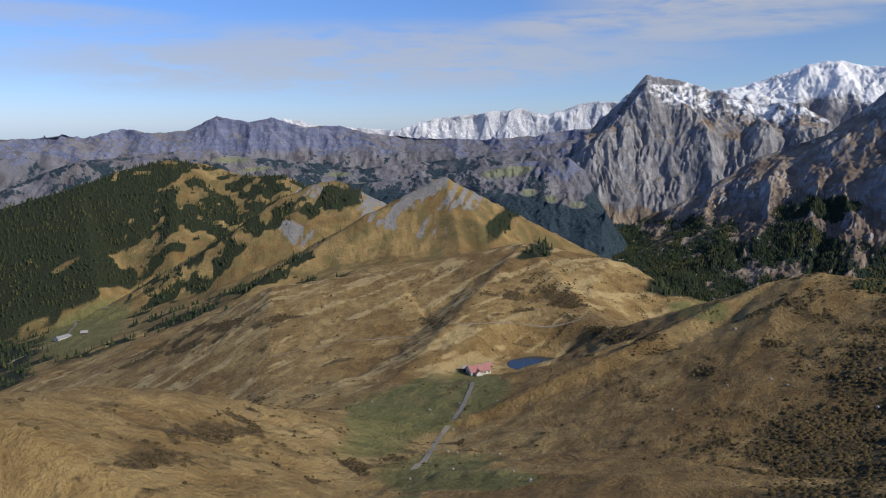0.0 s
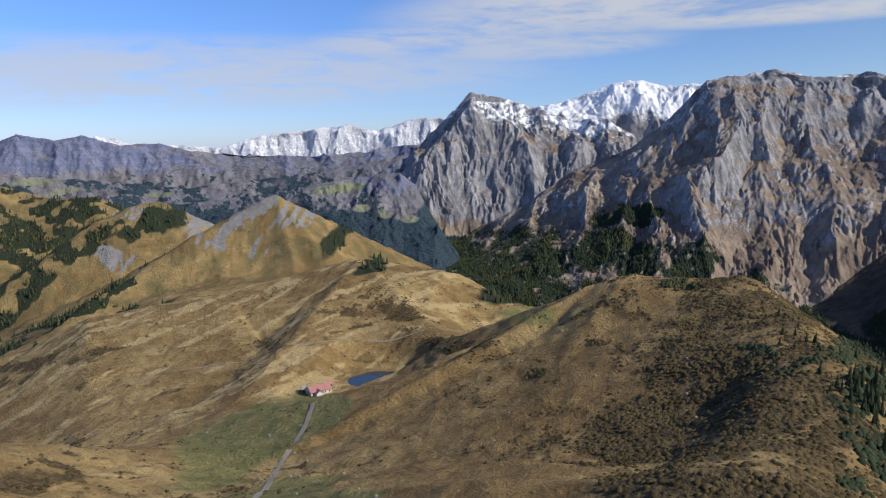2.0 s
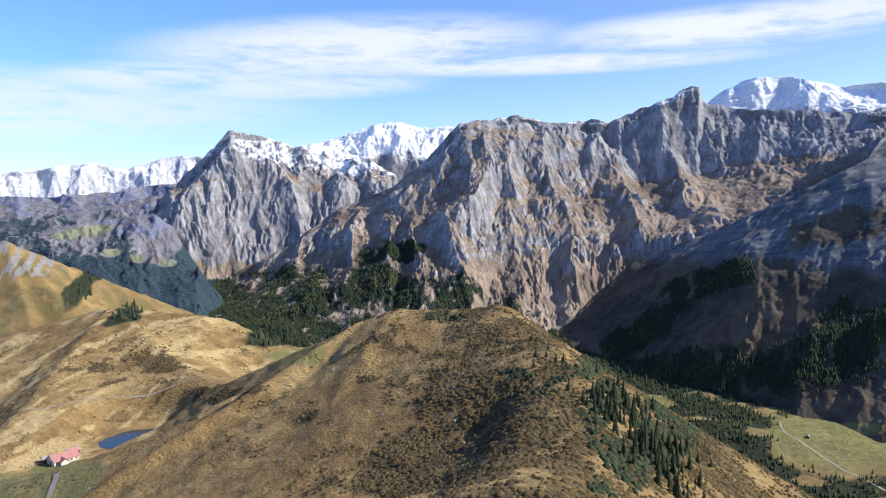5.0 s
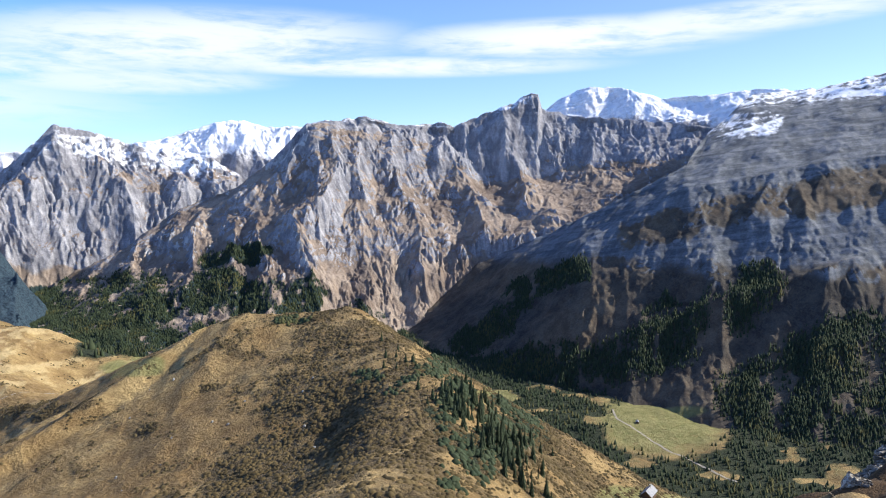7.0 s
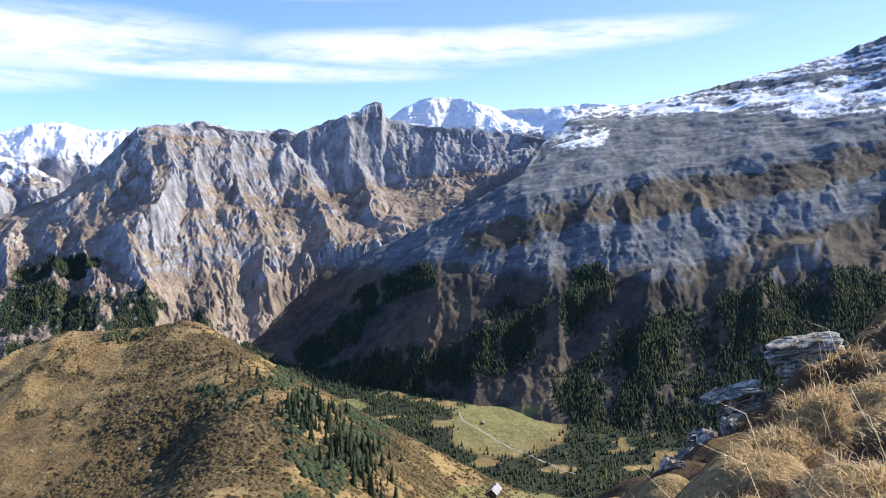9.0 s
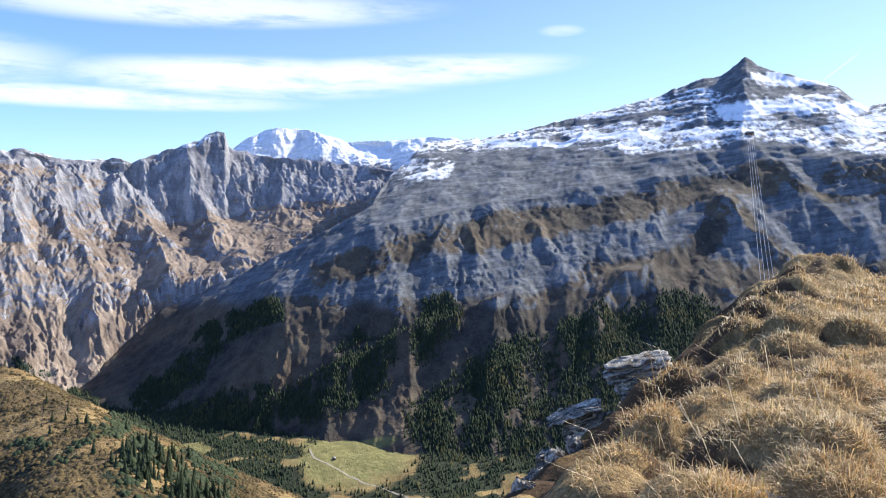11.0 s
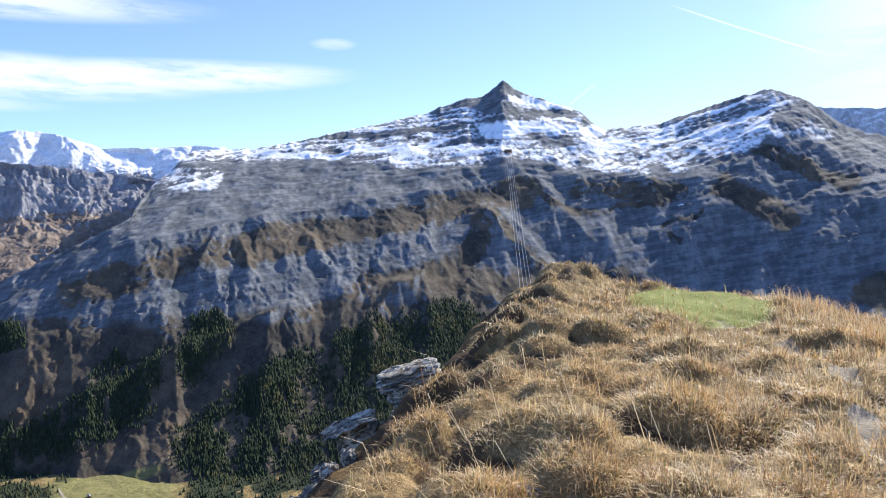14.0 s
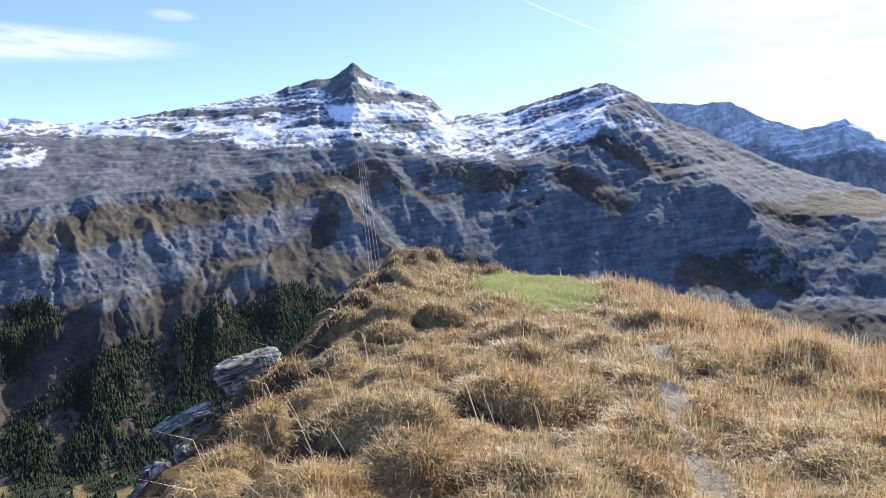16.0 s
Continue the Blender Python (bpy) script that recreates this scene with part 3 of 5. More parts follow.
    def behind(v):
        return np.concatenate([v[:1], v[:1], v])
    grid = np.stack([-np.sin(b) * D, np.cos(b) * D, Z], -1)
    me = sheet(name, grid.reshape(-1, 3), rows + 2, cols, False,
               [("turf", behind(turf)), ("wood", behind(wood)), ("snow", behind(snow)), ("green", behind(0.8 * open_ground)), ("rib", behind(0.5 + 0.5 * crest)), ("slab", behind(slab))])
    me.materials.append(material)
    tagged(new(name, me), label, "mountain", kind="structure")
    return grid, behind(wood)


def level(rail, rise, dist):
    """A rail under another, at one rise and distance."""
    return [(p[0], rise, dist) for p in rail]


far_snow = [(14, -1.2), (13.3, -0.9), (12, 0.29), (11.2, 0.2), (9.6, -0.2), (6.2, -0.45), (3.6, -0.6), (1.7, 0.04), (-0.3, 0.38), (-3.7, 0.8), (-5.8, 1.05), (-7.9, 0.55), (-10.6, 1.45), (-12.9, 1.5), (-16, 0.7)]
rail = [(b, e, 4800) for b, e in far_snow]
massif("mountain_range", "distant snow-covered alpine chain in haze", [rail, level(rail, -3, 4600)], far_haze_cover, 460, 60, 170, 0.05, -330, -150, -900, 101, skyline=0.1, white=0.55)
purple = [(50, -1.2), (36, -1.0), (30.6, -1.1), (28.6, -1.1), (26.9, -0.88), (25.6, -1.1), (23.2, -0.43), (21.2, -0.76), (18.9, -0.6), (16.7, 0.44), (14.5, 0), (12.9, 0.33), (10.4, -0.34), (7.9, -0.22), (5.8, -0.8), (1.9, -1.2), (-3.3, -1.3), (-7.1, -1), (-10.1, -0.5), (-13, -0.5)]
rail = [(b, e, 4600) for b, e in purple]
massif("mountain_range", "distant bare purple mountain range in haze", [rail, level(rail, -2.2, 4450), level(rail, -5.5, 4250)], far_haze_cover, 520, 80, 240, 0.05, 400, 40, -170, 131, skyline=0.07)
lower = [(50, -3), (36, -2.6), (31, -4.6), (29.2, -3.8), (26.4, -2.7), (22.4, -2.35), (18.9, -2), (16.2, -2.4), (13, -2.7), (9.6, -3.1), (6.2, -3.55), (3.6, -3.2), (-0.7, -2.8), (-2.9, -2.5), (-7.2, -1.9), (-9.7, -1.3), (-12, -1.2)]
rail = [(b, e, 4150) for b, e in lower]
massif("mountain_range", "distant wooded foothills with pale meadows in haze", [rail, level(rail, -6.5, 3700), level(rail, -13, 2900)], far_haze_cover, 520, 110, 260, 0.05, 600, 0, -150, 151, skyline=0.08,
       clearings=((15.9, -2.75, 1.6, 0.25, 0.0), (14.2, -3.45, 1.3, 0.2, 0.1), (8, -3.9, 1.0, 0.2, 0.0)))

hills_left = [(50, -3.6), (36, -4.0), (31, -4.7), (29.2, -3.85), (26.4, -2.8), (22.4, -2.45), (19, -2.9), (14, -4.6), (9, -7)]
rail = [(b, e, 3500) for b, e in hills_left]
massif("mountain_range", "dark wooded foothill in blue haze", [rail, level(rail, -7.5, 3150), level(rail, -13, 2800)], far_haze_cover, 360, 90, 240, 0.05, 600, -250, -120, 161, skyline=0.07)
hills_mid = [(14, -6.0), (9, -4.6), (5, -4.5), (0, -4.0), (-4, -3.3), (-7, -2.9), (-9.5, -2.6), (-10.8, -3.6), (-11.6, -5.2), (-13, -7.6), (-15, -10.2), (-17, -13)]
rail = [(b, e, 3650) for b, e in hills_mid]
massif("mountain_range", "wooded foothills with pale alp meadows in haze", [rail, level(rail, -7, 3250), level(rail, -13.5, 2700)], far_haze_cover, 360, 100, 240, 0.05, 600, -100, -215, 167, skyline=0.08,
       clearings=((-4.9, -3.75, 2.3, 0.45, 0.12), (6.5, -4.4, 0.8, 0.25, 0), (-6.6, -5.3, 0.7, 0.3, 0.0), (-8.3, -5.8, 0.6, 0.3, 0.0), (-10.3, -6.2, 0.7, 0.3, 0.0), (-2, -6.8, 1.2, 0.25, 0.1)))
sky_f = [(-100, 6.5, 4700), (-108, 8.2, 4700), (-110.2, 8.45, 4700), (-113.2, 8.14, 4700), (-115.9, 8.23, 4700), (-117.8, 7.16, 4700), (-120.7, 6.07, 4700), (-123.2, 6.7, 4700), (-125.7, 5.1, 4700), (-140, 4.5, 4700)]
massif("mountain", "far mountain crest with snowfields", [sky_f, level(sky_f, 3.5, 4450), level(sky_f, -2, 4200)], wall_cover, 320, 100, 160, 0.035, 330, 200, -300, 171, strata=0.5, white=0.46)
sky_b2 = [(-17, 1.2, 4650), (-19.6, 2.1, 4650), (-22.9, 2.9, 4650), (-25.6, 3.9, 4650), (-27.3, 4.1, 4650), (-29.1, 3.6, 4650), (-31.4, 3.7, 4650), (-33.2, 3.3, 4650), (-40, 2.8, 4650)]
massif("mountain", "snow-covered mountain dome behind the rock peaks", [sky_b2, level(sky_b2, 1.2, 4400), level(sky_b2, -4, 4200)], wall_cover, 320, 100, 170, 0.06, 90, 60, -500, 191, white=0.7)
sky_b = [(2, -11, 4000), (-4, -7, 4100), (-7, -4.8, 4100), (-8.5, -3.9, 4120), (-9.8, -2.2, 4150), (-11.5, -0.1, 4180), (-13.7, 2.0, 4200), (-15, 3.4, 4220), (-18.1, 2.8, 4250), (-20, 2.14, 4250), (-22.1, 1.35, 4200), (-25.3, 1.3, 4150), (-27, 0.1, 4100), (-33, -1.5, 4000)]
peak_dust = (([(-10.5, 0.2), (-15, 2.6), (-20, 1.4), (-26, 0.6)], 1.5),)
peak_snow = (([(-16, 2.1), (-18, 1.7)], 0.2),
    ([(-20.5, 1.5), (-22, 1.0), (-25.3, 0.9)], 0.16),)
peak_bare = (([(-11, -1), (-14.4, 2), (-14.8, 3)], 0.5),)
peak_turf = (([(-18, 0.2), (-20, -0.8), (-22, -0.6)], 0.6),
    ([(-13, -5.2), (-17, -4.6), (-22, -2.6)], 0.9),
    ([(-12, -7), (-18, -6)], 1.2),)
peak_wood = (([(2, -12), (-4, -10), (-10, -9.5), (-14, -9)], 1.5),)
peak_ways = {"dust": peak_dust, "snow": peak_snow, "bare": peak_bare, "turf": peak_turf, "wood": peak_wood, "low": (7, 9), "free": 0.9}
massif("mountain", "pale limestone pyramid peak dusted with snow", [sky_b, level(sky_b, -1.5, 3960), level(sky_b, -5.8, 3760), level(sky_b, -12.5, 3560)], wall_cover, 560, 230, 230, 0.05, 170, 60, -390, 211, bare=0.95, dips=((-33, 0.1), (2, 0.1)), strata=0.25, cover=peak_ways, spurs=(
    ([(-15, 3.4), (-14.1, 0.8), (-11.5, -2.7), (-9.8, -5.7)], 2.8, 130), ([(-15.5, 3.2), (-18.9, -0.4), (-19.3, -4)], 2.4, 90), ([(-22, 1.3), (-23.5, -1), (-22.5, -4)], 1.4, 80)))
sky_e = [(-48.5, 3.5, 4450), (-50.5, 5.2, 4450), (-51.7, 6.06, 4450), (-53.4, 6.7, 4450), (-55.8, 6.6, 4450), (-58.7, 5.75, 4450), (-61.8, 5.9, 4450), (-65.3, 6.2, 4450), (-69, 6, 4450), (-74, 6, 4450)]
massif("mountain", "flat-topped mountain covered in fresh snow", [sky_e, level(sky_e, 3.9, 4250), level(sky_e, 0, 4120)], wall_cover, 360, 120, 130, 0.03, 270, 60, -500, 231, white=0.62, strata=0.4, thick=30)
sky_c = [(-3, -14.5, 3480), (-8, -10.8, 3500), (-10, -9.5, 3510), (-14, -7.7, 3520), (-19.3, -5.1, 3540), (-22.8, -2.5, 3560), (-27.1, -0.8, 3590), (-29.7, 1.3, 3620), (-32.2, 4.0, 3660), (-33.8, 4.15, 3690), (-36.7, 4.5, 3760), (-39.1, 3.85, 3820), (-42.2, 4.05, 3880), (-43.3, 3.85, 3900),
         (-46.2, 4.95, 3950), (-47.9, 5.6, 3980), (-48.6, 6.1, 3990), (-49.2, 6.3, 4000), (-49.7, 6.15, 4000), (-50.0, 5.1, 4020), (-52, 4.6, 4040), (-56, 4.3, 4060), (-62, 3.7, 4080), (-67, 3, 4100)]
foot_c = [(-3, -14.6, 3380), (-8, -11.3, 3380), (-10, -10.3, 3370), (-20, -6.9, 3320), (-27, -3.8, 3290), (-33, -0.6, 3300), (-40, -0.4, 3570), (-46, -0.5, 3690), (-52, 0.4, 3790), (-58, 0.8, 3820), (-67, 0.9, 3830)]
mid_c = [(-3, -14.8, 3250), (-8, -11.4, 3000), (-20, -9.8, 2880), (-30, -8.2, 2850), (-38, -6.8, 3080), (-46, -5, 3160), (-52, -3.8, 3200), (-60, -2.6, 3220), (-67, -2, 3250)]
base_c = [(-3, -15, 3100), (-8, -13.2, 2600), (-20, -13.0, 2560), (-30, -13.6, 2540), (-36, -13.2, 2680), (-45, -11.5, 2950), (-67, -8, 3050)]
wall_dust = (([(-46, 5.2), (-49, 5.9)], 0.5),
    ([(-33, 4.2), (-37, 4.4), (-43, 4)], 0.3),)
wall_turf_high = (([(-33.6, 2.6), (-37, 2.2), (-41, 1.6)], 1.1),
    ([(-30, -1), (-28, -2.4), (-26, -4)], 0.7),
    ([(-36.3, 1.2), (-36.6, -1.2)], 1.0),
    ([(-31, -2.4), (-33, -2.8), (-35.5, -3)], 0.8),
    ([(-37.2, -3), (-37.4, -8.4)], 1.5),
    ([(-40.3, -2.5), (-41, -7.5)], 2.0),
    ([(-43, -2.4), (-46, -2.6), (-53, -2.4), (-60, -1.2)], 1.7),
    ([(-42, -6), (-48, -5.5), (-56, -4.2)], 2.2),
    ([(-28.4, -4.4), (-31, -3)], 0.5),)
wall_turf_middle = (([(-38, -10), (-46, -8)], 2.0),
    ([(-33.8, 1.8), (-34, 0)], 0.5),
    ([(-30.3, -5), (-31.3, -8.3), (-32.4, -10.8)], 0.45),
    ([(-24.3, -8), (-21, -10), (-17, -11.8)], 0.5),
    ([(-17.5, -5.3), (-14, -7.4)], 0.5),)
wall_wood = (([(-11, -9.8), (-18, -8.8), (-24, -8.4), (-29.5, -9.2), (-35, -10.5)], 1.3),
    ([(-6, -13.6), (-12, -12.5), (-18, -11.4), (-24, -13)], 1.8),
    ([(-24, -12.2), (-30, -12.6), (-37, -12)], 1.6),
    ([(-13, -11), (-19, -9.4), (-24.6, -8.4), (-28, -9.6)], 1.6),
    ([(-14, -8.6), (-17.4, -6.6), (-19, -7.6)], 0.9),
    ([(-24.5, -6.2), (-29, -6)], 0.7),)
wall_slab = (([(-18.5, -4.0), (-20.5, -6.2)], 0.5),
    ([(-21.6, -3.2), (-23.0, -5.4)], 0.6),
    ([(-24.3, -2.8), (-25.2, -5.0)], 0.5),
    ([(-25.5, -2.0), (-29.5, 0.5), (-32, 2.2)], 0.7),
    ([(-31.4, -5), (-32, -8)], 0.35),)
wall_ways = {"dust": wall_dust, "snow": (), "bare": (), "turf": wall_turf_high + wall_turf_middle, "wood": wall_wood, "low": (9, 11), "share": 0.9, "free": 1.0, "slab": wall_slab}
wall_grid, wall_wood = massif("mountain", "ribbed grey rock wall with brown scree slopes", [sky_c, foot_c, mid_c, base_c], wall_cover, 1000, 290, 210, 0.046, 470, 120, -350, 251, bare=1.25, dips=((-67, 0.05), (-3, 0.05)), strata=0.25, cover=wall_ways, spurs=(
    ([(-32.3, 3.8), (-30.9, 1.1), (-27.2, -0.8), (-25.6, -2.2), (-23.9, -3.1), (-20.2, -3.9), (-16, -6.6)], 2.2, 150), ([(-20.2, -4.2), (-19.4, -7)], 0.8, 40), ([(-22.6, -4), (-22.2, -7)], 0.8, 40), ([(-24.6, -3.2), (-23.8, -6)], 0.8, 40), ([(-28.4, -3.5), (-29.5, -9)], 1.2, 60), ([(-33.5, 4.2), (-34.6, 0), (-32.9, -3), (-31.2, -4.6), (-32.5, -9)], 2.0, 130),
    ([(-41.4, 4), (-43.2, 0.6), (-45.8, -3.8)], 1.6, 80), ([(-38.8, 3.8), (-38.4, 0.6), (-40.6, -4.6), (-41, -8)], 1.8, 95), ([(-36.5, 4.4), (-36.3, 1), (-36, -3)], 1.3, 60), ([(-47, 5), (-47.5, 1.5), (-49, -2)], 1.2, 70), ([(-45, 4.2), (-45.2, 1)], 0.8, 45), ([(-51, 4), (-51.6, 0.4)], 0.8, 45), ([(-53.6, 3.8), (-54, 0)], 0.8, 45), ([(-24, -5), (-23, -9)], 1.2, 50), ([(-27, -4), (-26.5, -9)], 1.0, 50), ([(-36, -4), (-37, -10)], 1.8, 45)), clearings=((-14.0, -8.2, 1.0, 0.35, 0.3), (-18.8, -13.2, 1.2, 0.3, 0.0)))
sky_d = [(-26, -15.5, 3150), (-32, -12.8, 3250), (-38, -9.8, 3300), (-41.3, -8.2, 3250), (-46.4, -6.2, 3100), (-50.8, -4.2, 2990), (-56, -1.6, 2900), (-60.5, 0.9, 3000), (-62, 3.2, 3500), (-64.9, 5.9, 4050), (-68.7, 6.0, 4150), (-72.4, 6.75, 4200), (-78, 8.05, 4300), (-82.2, 9, 4350), (-84.6, 9.95, 4380),
         (-86.5, 10.2, 4410), (-88, 11.4, 4450), (-89.3, 10.5, 4430), (-93.8, 8.95, 4350), (-95.6, 7.55, 4300), (-99.8, 7.95, 4300), (-104.6, 9.4, 4300), (-107.1, 9.95, 4280), (-109.6, 8.9, 4250), (-111.6, 7.2, 4200), (-114.4, 6.1, 4150), (-120, 3.4, 4050), (-126, 1.6, 3950), (-140, 0.5, 3850)]
shoulder_d = [(-26, -15.8, 3000), (-32, -13.4, 3120), (-38, -10.8, 3150), (-46, -7.8, 2900), (-53, -5.0, 2660), (-60.8, -0.9, 2700), (-66.7, 0.4, 2800), (-72.7, 1.5, 2960), (-79.7, 2.6, 3120), (-86.5, 3.4, 3280), (-94.2, 4.4, 3450), (-104, 3.5, 3400), (-112, 2.3, 3300), (-120, 0.4, 3200), (-140, -1, 3100)]
cliff_d = [(-26, -16, 2800), (-32, -14, 2920), (-38, -12.2, 2920), (-46, -10.2, 2640), (-54, -8.2, 2350), (-62, -5.8, 2400), (-70, -5, 2440), (-80, -4, 2560), (-90, -4, 2680), (-100, -4.5, 2780), (-115, -5, 2740), (-140, -6, 2700)]
base_d = [(-26, -16.3, 2400), (-32, -15.5, 2350), (-44, -16.4, 2180), (-52, -17.0, 2050), (-58, -17.4, 1950), (-63, -18, 1850), (-70, -18.5, 1800), (-80, -19, 1740), (-100, -19.5, 1650), (-140, -20, 1600)]
foot_d = [(-26, -16.2, 2480), (-32, -15.0, 2480), (-44, -13.6, 2440), (-52, -13.5, 2180), (-58, -13.4, 2100), (-63, -13.3, 2080), (-70, -13.2, 2060), (-80, -13, 2080), (-100, -13, 2100), (-140, -13, 2100)]
flank_dust = (([(-63, 6.2), (-72, 6.6), (-80, 7.6), (-88, 8.8), (-95, 8)], 1.5),
    ([(-77, 6), (-84, 5.6), (-90, 6.2), (-98, 4.8)], 0.9),
    ([(-95, 7), (-101, 6.4), (-107, 8), (-110, 7.6)], 1.9),
    ([(-101, 5.2), (-106, 6.4)], 1.0),
    ([(-66, 3.9), (-62.5, 3.4)], 0.9),)
flank_snow_high = (([(-69.5, 5.75), (-71.6, 5.8), (-74.5, 5.6), (-77.5, 6.2), (-81, 6.2), (-83.5, 7.0)], 0.26),
    ([(-88.6, 10.15), (-90.8, 9.6), (-93.2, 9.1)], 0.32),
    ([(-86.3, 8.0), (-90.5, 7.9), (-95.7, 7.4)], 0.45),
    ([(-86.8, 7.3), (-88.6, 7.2), (-90, 7.6)], 0.35),
    ([(-96.2, 6.7), (-98, 6.4), (-100.6, 6.9)], 0.22),
    ([(-99.8, 7.3), (-103.7, 8.7), (-106.5, 9.4)], 0.14),
    ([(-99.3, 5.7), (-103.7, 7.3), (-108.0, 8.8)], 0.22),)
flank_snow_middle = (([(-100.6, 4.9), (-104.6, 6.8), (-108, 8.0)], 0.15),
    ([(-105.3, 6.6), (-107.6, 7.4)], 0.2),
    ([(-101.2, 1.8), (-101.45, 1.83)], 0.1),)
flank_bare = (([(-86.2, 10.0), (-87.9, 11.1), (-89.2, 10.4)], 0.45),
    ([(-84.4, 9.7), (-86, 9.4), (-89.1, 9.05), (-93.6, 8.75)], 0.28),
    ([(-77.5, 7.3), (-81, 7.6), (-85, 8.0)], 0.2),
    ([(-108.2, 7.4), (-109.6, 8.5), (-111.7, 6.8)], 0.8),
    ([(-71, 6.9), (-77, 7.3)], 0.2),)
# dark turf; the long first line also paints the shade band under the cliff
flank_turf_shade = (([(-89.7, 2.9), (-86, 2.2), (-81, 1.2), (-77.4, 0.2), (-73.3, -0.3), (-68.4, -1.3), (-64.7, -2.0), (-60, -3.4), (-57, -4.6)], 1.15),
    ([(-64.7, -2.4), (-64.2, -3.2)], 0.5),
    ([(-68.4, -1.2), (-68.8, -2.6)], 0.6),
    ([(-71, -1.3), (-73.5, -1.3)], 0.6),
    ([(-86.9, 1.0), (-86.2, -0.6), (-84, -3.6), (-78, -5.5), (-73, -7.2)], 1.1),
    ([(-87, 0.8), (-89.7, -1.6), (-91.5, -3.4)], 0.6),)
flank_turf_middle = (([(-78, -5), (-84, -4.5), (-90, -4.8), (-97, -5)], 2.0),
    ([(-76, -8), (-84, -8), (-95, -8)], 2.4),
    ([(-94, 3.2), (-98, 3), (-101, 3)], 0.7),
    ([(-104, 3), (-108, 1)], 1.0),
    ([(-89.9, 2.9), (-92.5, 1.6), (-94.7, 1.2), (-97.3, 1.9), (-100, 2.1)], 0.3),
    ([(-99.9, 0.1), (-102.6, 0.9)], 0.25),
    ([(-100.3, -1.0), (-101, -1.2)], 0.4),
    ([(-106.4, 5.6), (-110.2, 3.9), (-112, 3.2)], 0.5),)
flank_turf_low = (([(-118.5, 0.2), (-125, 1.0)], 0.9),
    ([(-114, -4), (-120, -4)], 1.4),
    ([(-66.4, -6.4), (-67.2, -9.6), (-64.5, -12.8), (-61, -14.6)], 0.7),
    ([(-75, -7), (-70, -9.5), (-66, -11)], 1.7),
    ([(-62, -9), (-56, -11), (-50, -12.4), (-42, -13.5)], 1.9),
    ([(-56, -6.4), (-52, -7.4), (-46, -9.6)], 0.7),)
flank_wood = (([(-65.4, -7.8), (-61.3, -11.2), (-56.2, -13.6), (-51, -14.8), (-43, -15.8)], 1.9),
    ([(-53.2, -7.0), (-50.5, -8.0), (-48.2, -9.0), (-47, -11.4), (-44, -13)], 0.9),
    ([(-60, -8.8), (-57.5, -10)], 0.45),
    ([(-84, -8.2), (-75, -10.6), (-70, -13), (-66, -15.5)], 2.7),
    ([(-90, -8), (-82, -11), (-74, -15), (-68, -17.5)], 2.8),
    ([(-110, -9), (-90, -13), (-76, -18)], 3.2),)
flank_cover = {"dust": flank_dust, "snow": flank_snow_high + flank_snow_middle, "bare": flank_bare, "turf": flank_turf_shade + flank_turf_middle + flank_turf_low, "wood": flank_wood, "low": (4.5, 8.0), "share": 0.9}
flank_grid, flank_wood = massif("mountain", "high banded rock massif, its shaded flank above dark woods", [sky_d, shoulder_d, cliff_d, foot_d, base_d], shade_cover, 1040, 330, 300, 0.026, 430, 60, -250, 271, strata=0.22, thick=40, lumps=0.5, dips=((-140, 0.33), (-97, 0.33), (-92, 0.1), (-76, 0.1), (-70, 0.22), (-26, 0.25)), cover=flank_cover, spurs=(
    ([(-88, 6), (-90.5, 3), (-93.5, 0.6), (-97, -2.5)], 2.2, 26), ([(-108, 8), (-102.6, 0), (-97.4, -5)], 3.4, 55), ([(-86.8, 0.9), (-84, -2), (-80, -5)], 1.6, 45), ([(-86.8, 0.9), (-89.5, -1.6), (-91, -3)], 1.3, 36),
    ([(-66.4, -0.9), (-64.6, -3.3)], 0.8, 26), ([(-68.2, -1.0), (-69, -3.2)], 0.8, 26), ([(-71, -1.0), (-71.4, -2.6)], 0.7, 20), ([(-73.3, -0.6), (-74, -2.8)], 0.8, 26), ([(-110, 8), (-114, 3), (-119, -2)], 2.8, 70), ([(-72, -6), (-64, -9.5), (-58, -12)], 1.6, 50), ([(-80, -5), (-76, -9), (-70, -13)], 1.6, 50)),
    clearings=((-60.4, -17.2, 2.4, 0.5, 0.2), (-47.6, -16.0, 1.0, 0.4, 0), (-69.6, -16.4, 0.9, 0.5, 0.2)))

# ---- woods ----
def build_needles():
    m = bpy.data.materials.new("spruce_needles")
    m.use_nodes = True
    g = Graph(m.node_tree)
    chance = g.node("ShaderNodeNewGeometry").outputs["Random Per Island"]
    drift = g.noise(g.node("ShaderNodeTexCoord").outputs["Object"], 0.006, 4.0, 0.6)
    colour = g.mix(chance, (0.024, 0.036, 0.017, 1), (0.048, 0.058, 0.026, 1))
    gold = g.math("MULTIPLY", g.ramp(drift, 0.5, 0.62), g.math("GREATER_THAN", g.math("FRACT", g.math("MULTIPLY", chance, 17.0)), 0.55))
    colour = g.mix(gold, colour, (0.09, 0.082, 0.028, 1))
    finish(g, colour, 0.9)
    return m


needle_mat = build_needles()
bark_mat = simple("spruce_bark", (0.07, 0.05, 0.035, 1), (0.14, 0.10, 0.075, 1), 3.0)
heath_mat = simple("heath_twigs", (0.046, 0.033, 0.013, 1), (0.12, 0.084, 0.034, 1), 0.05, 0.95, 0.3, 0.3)
rng = np.random.default_rng(7)


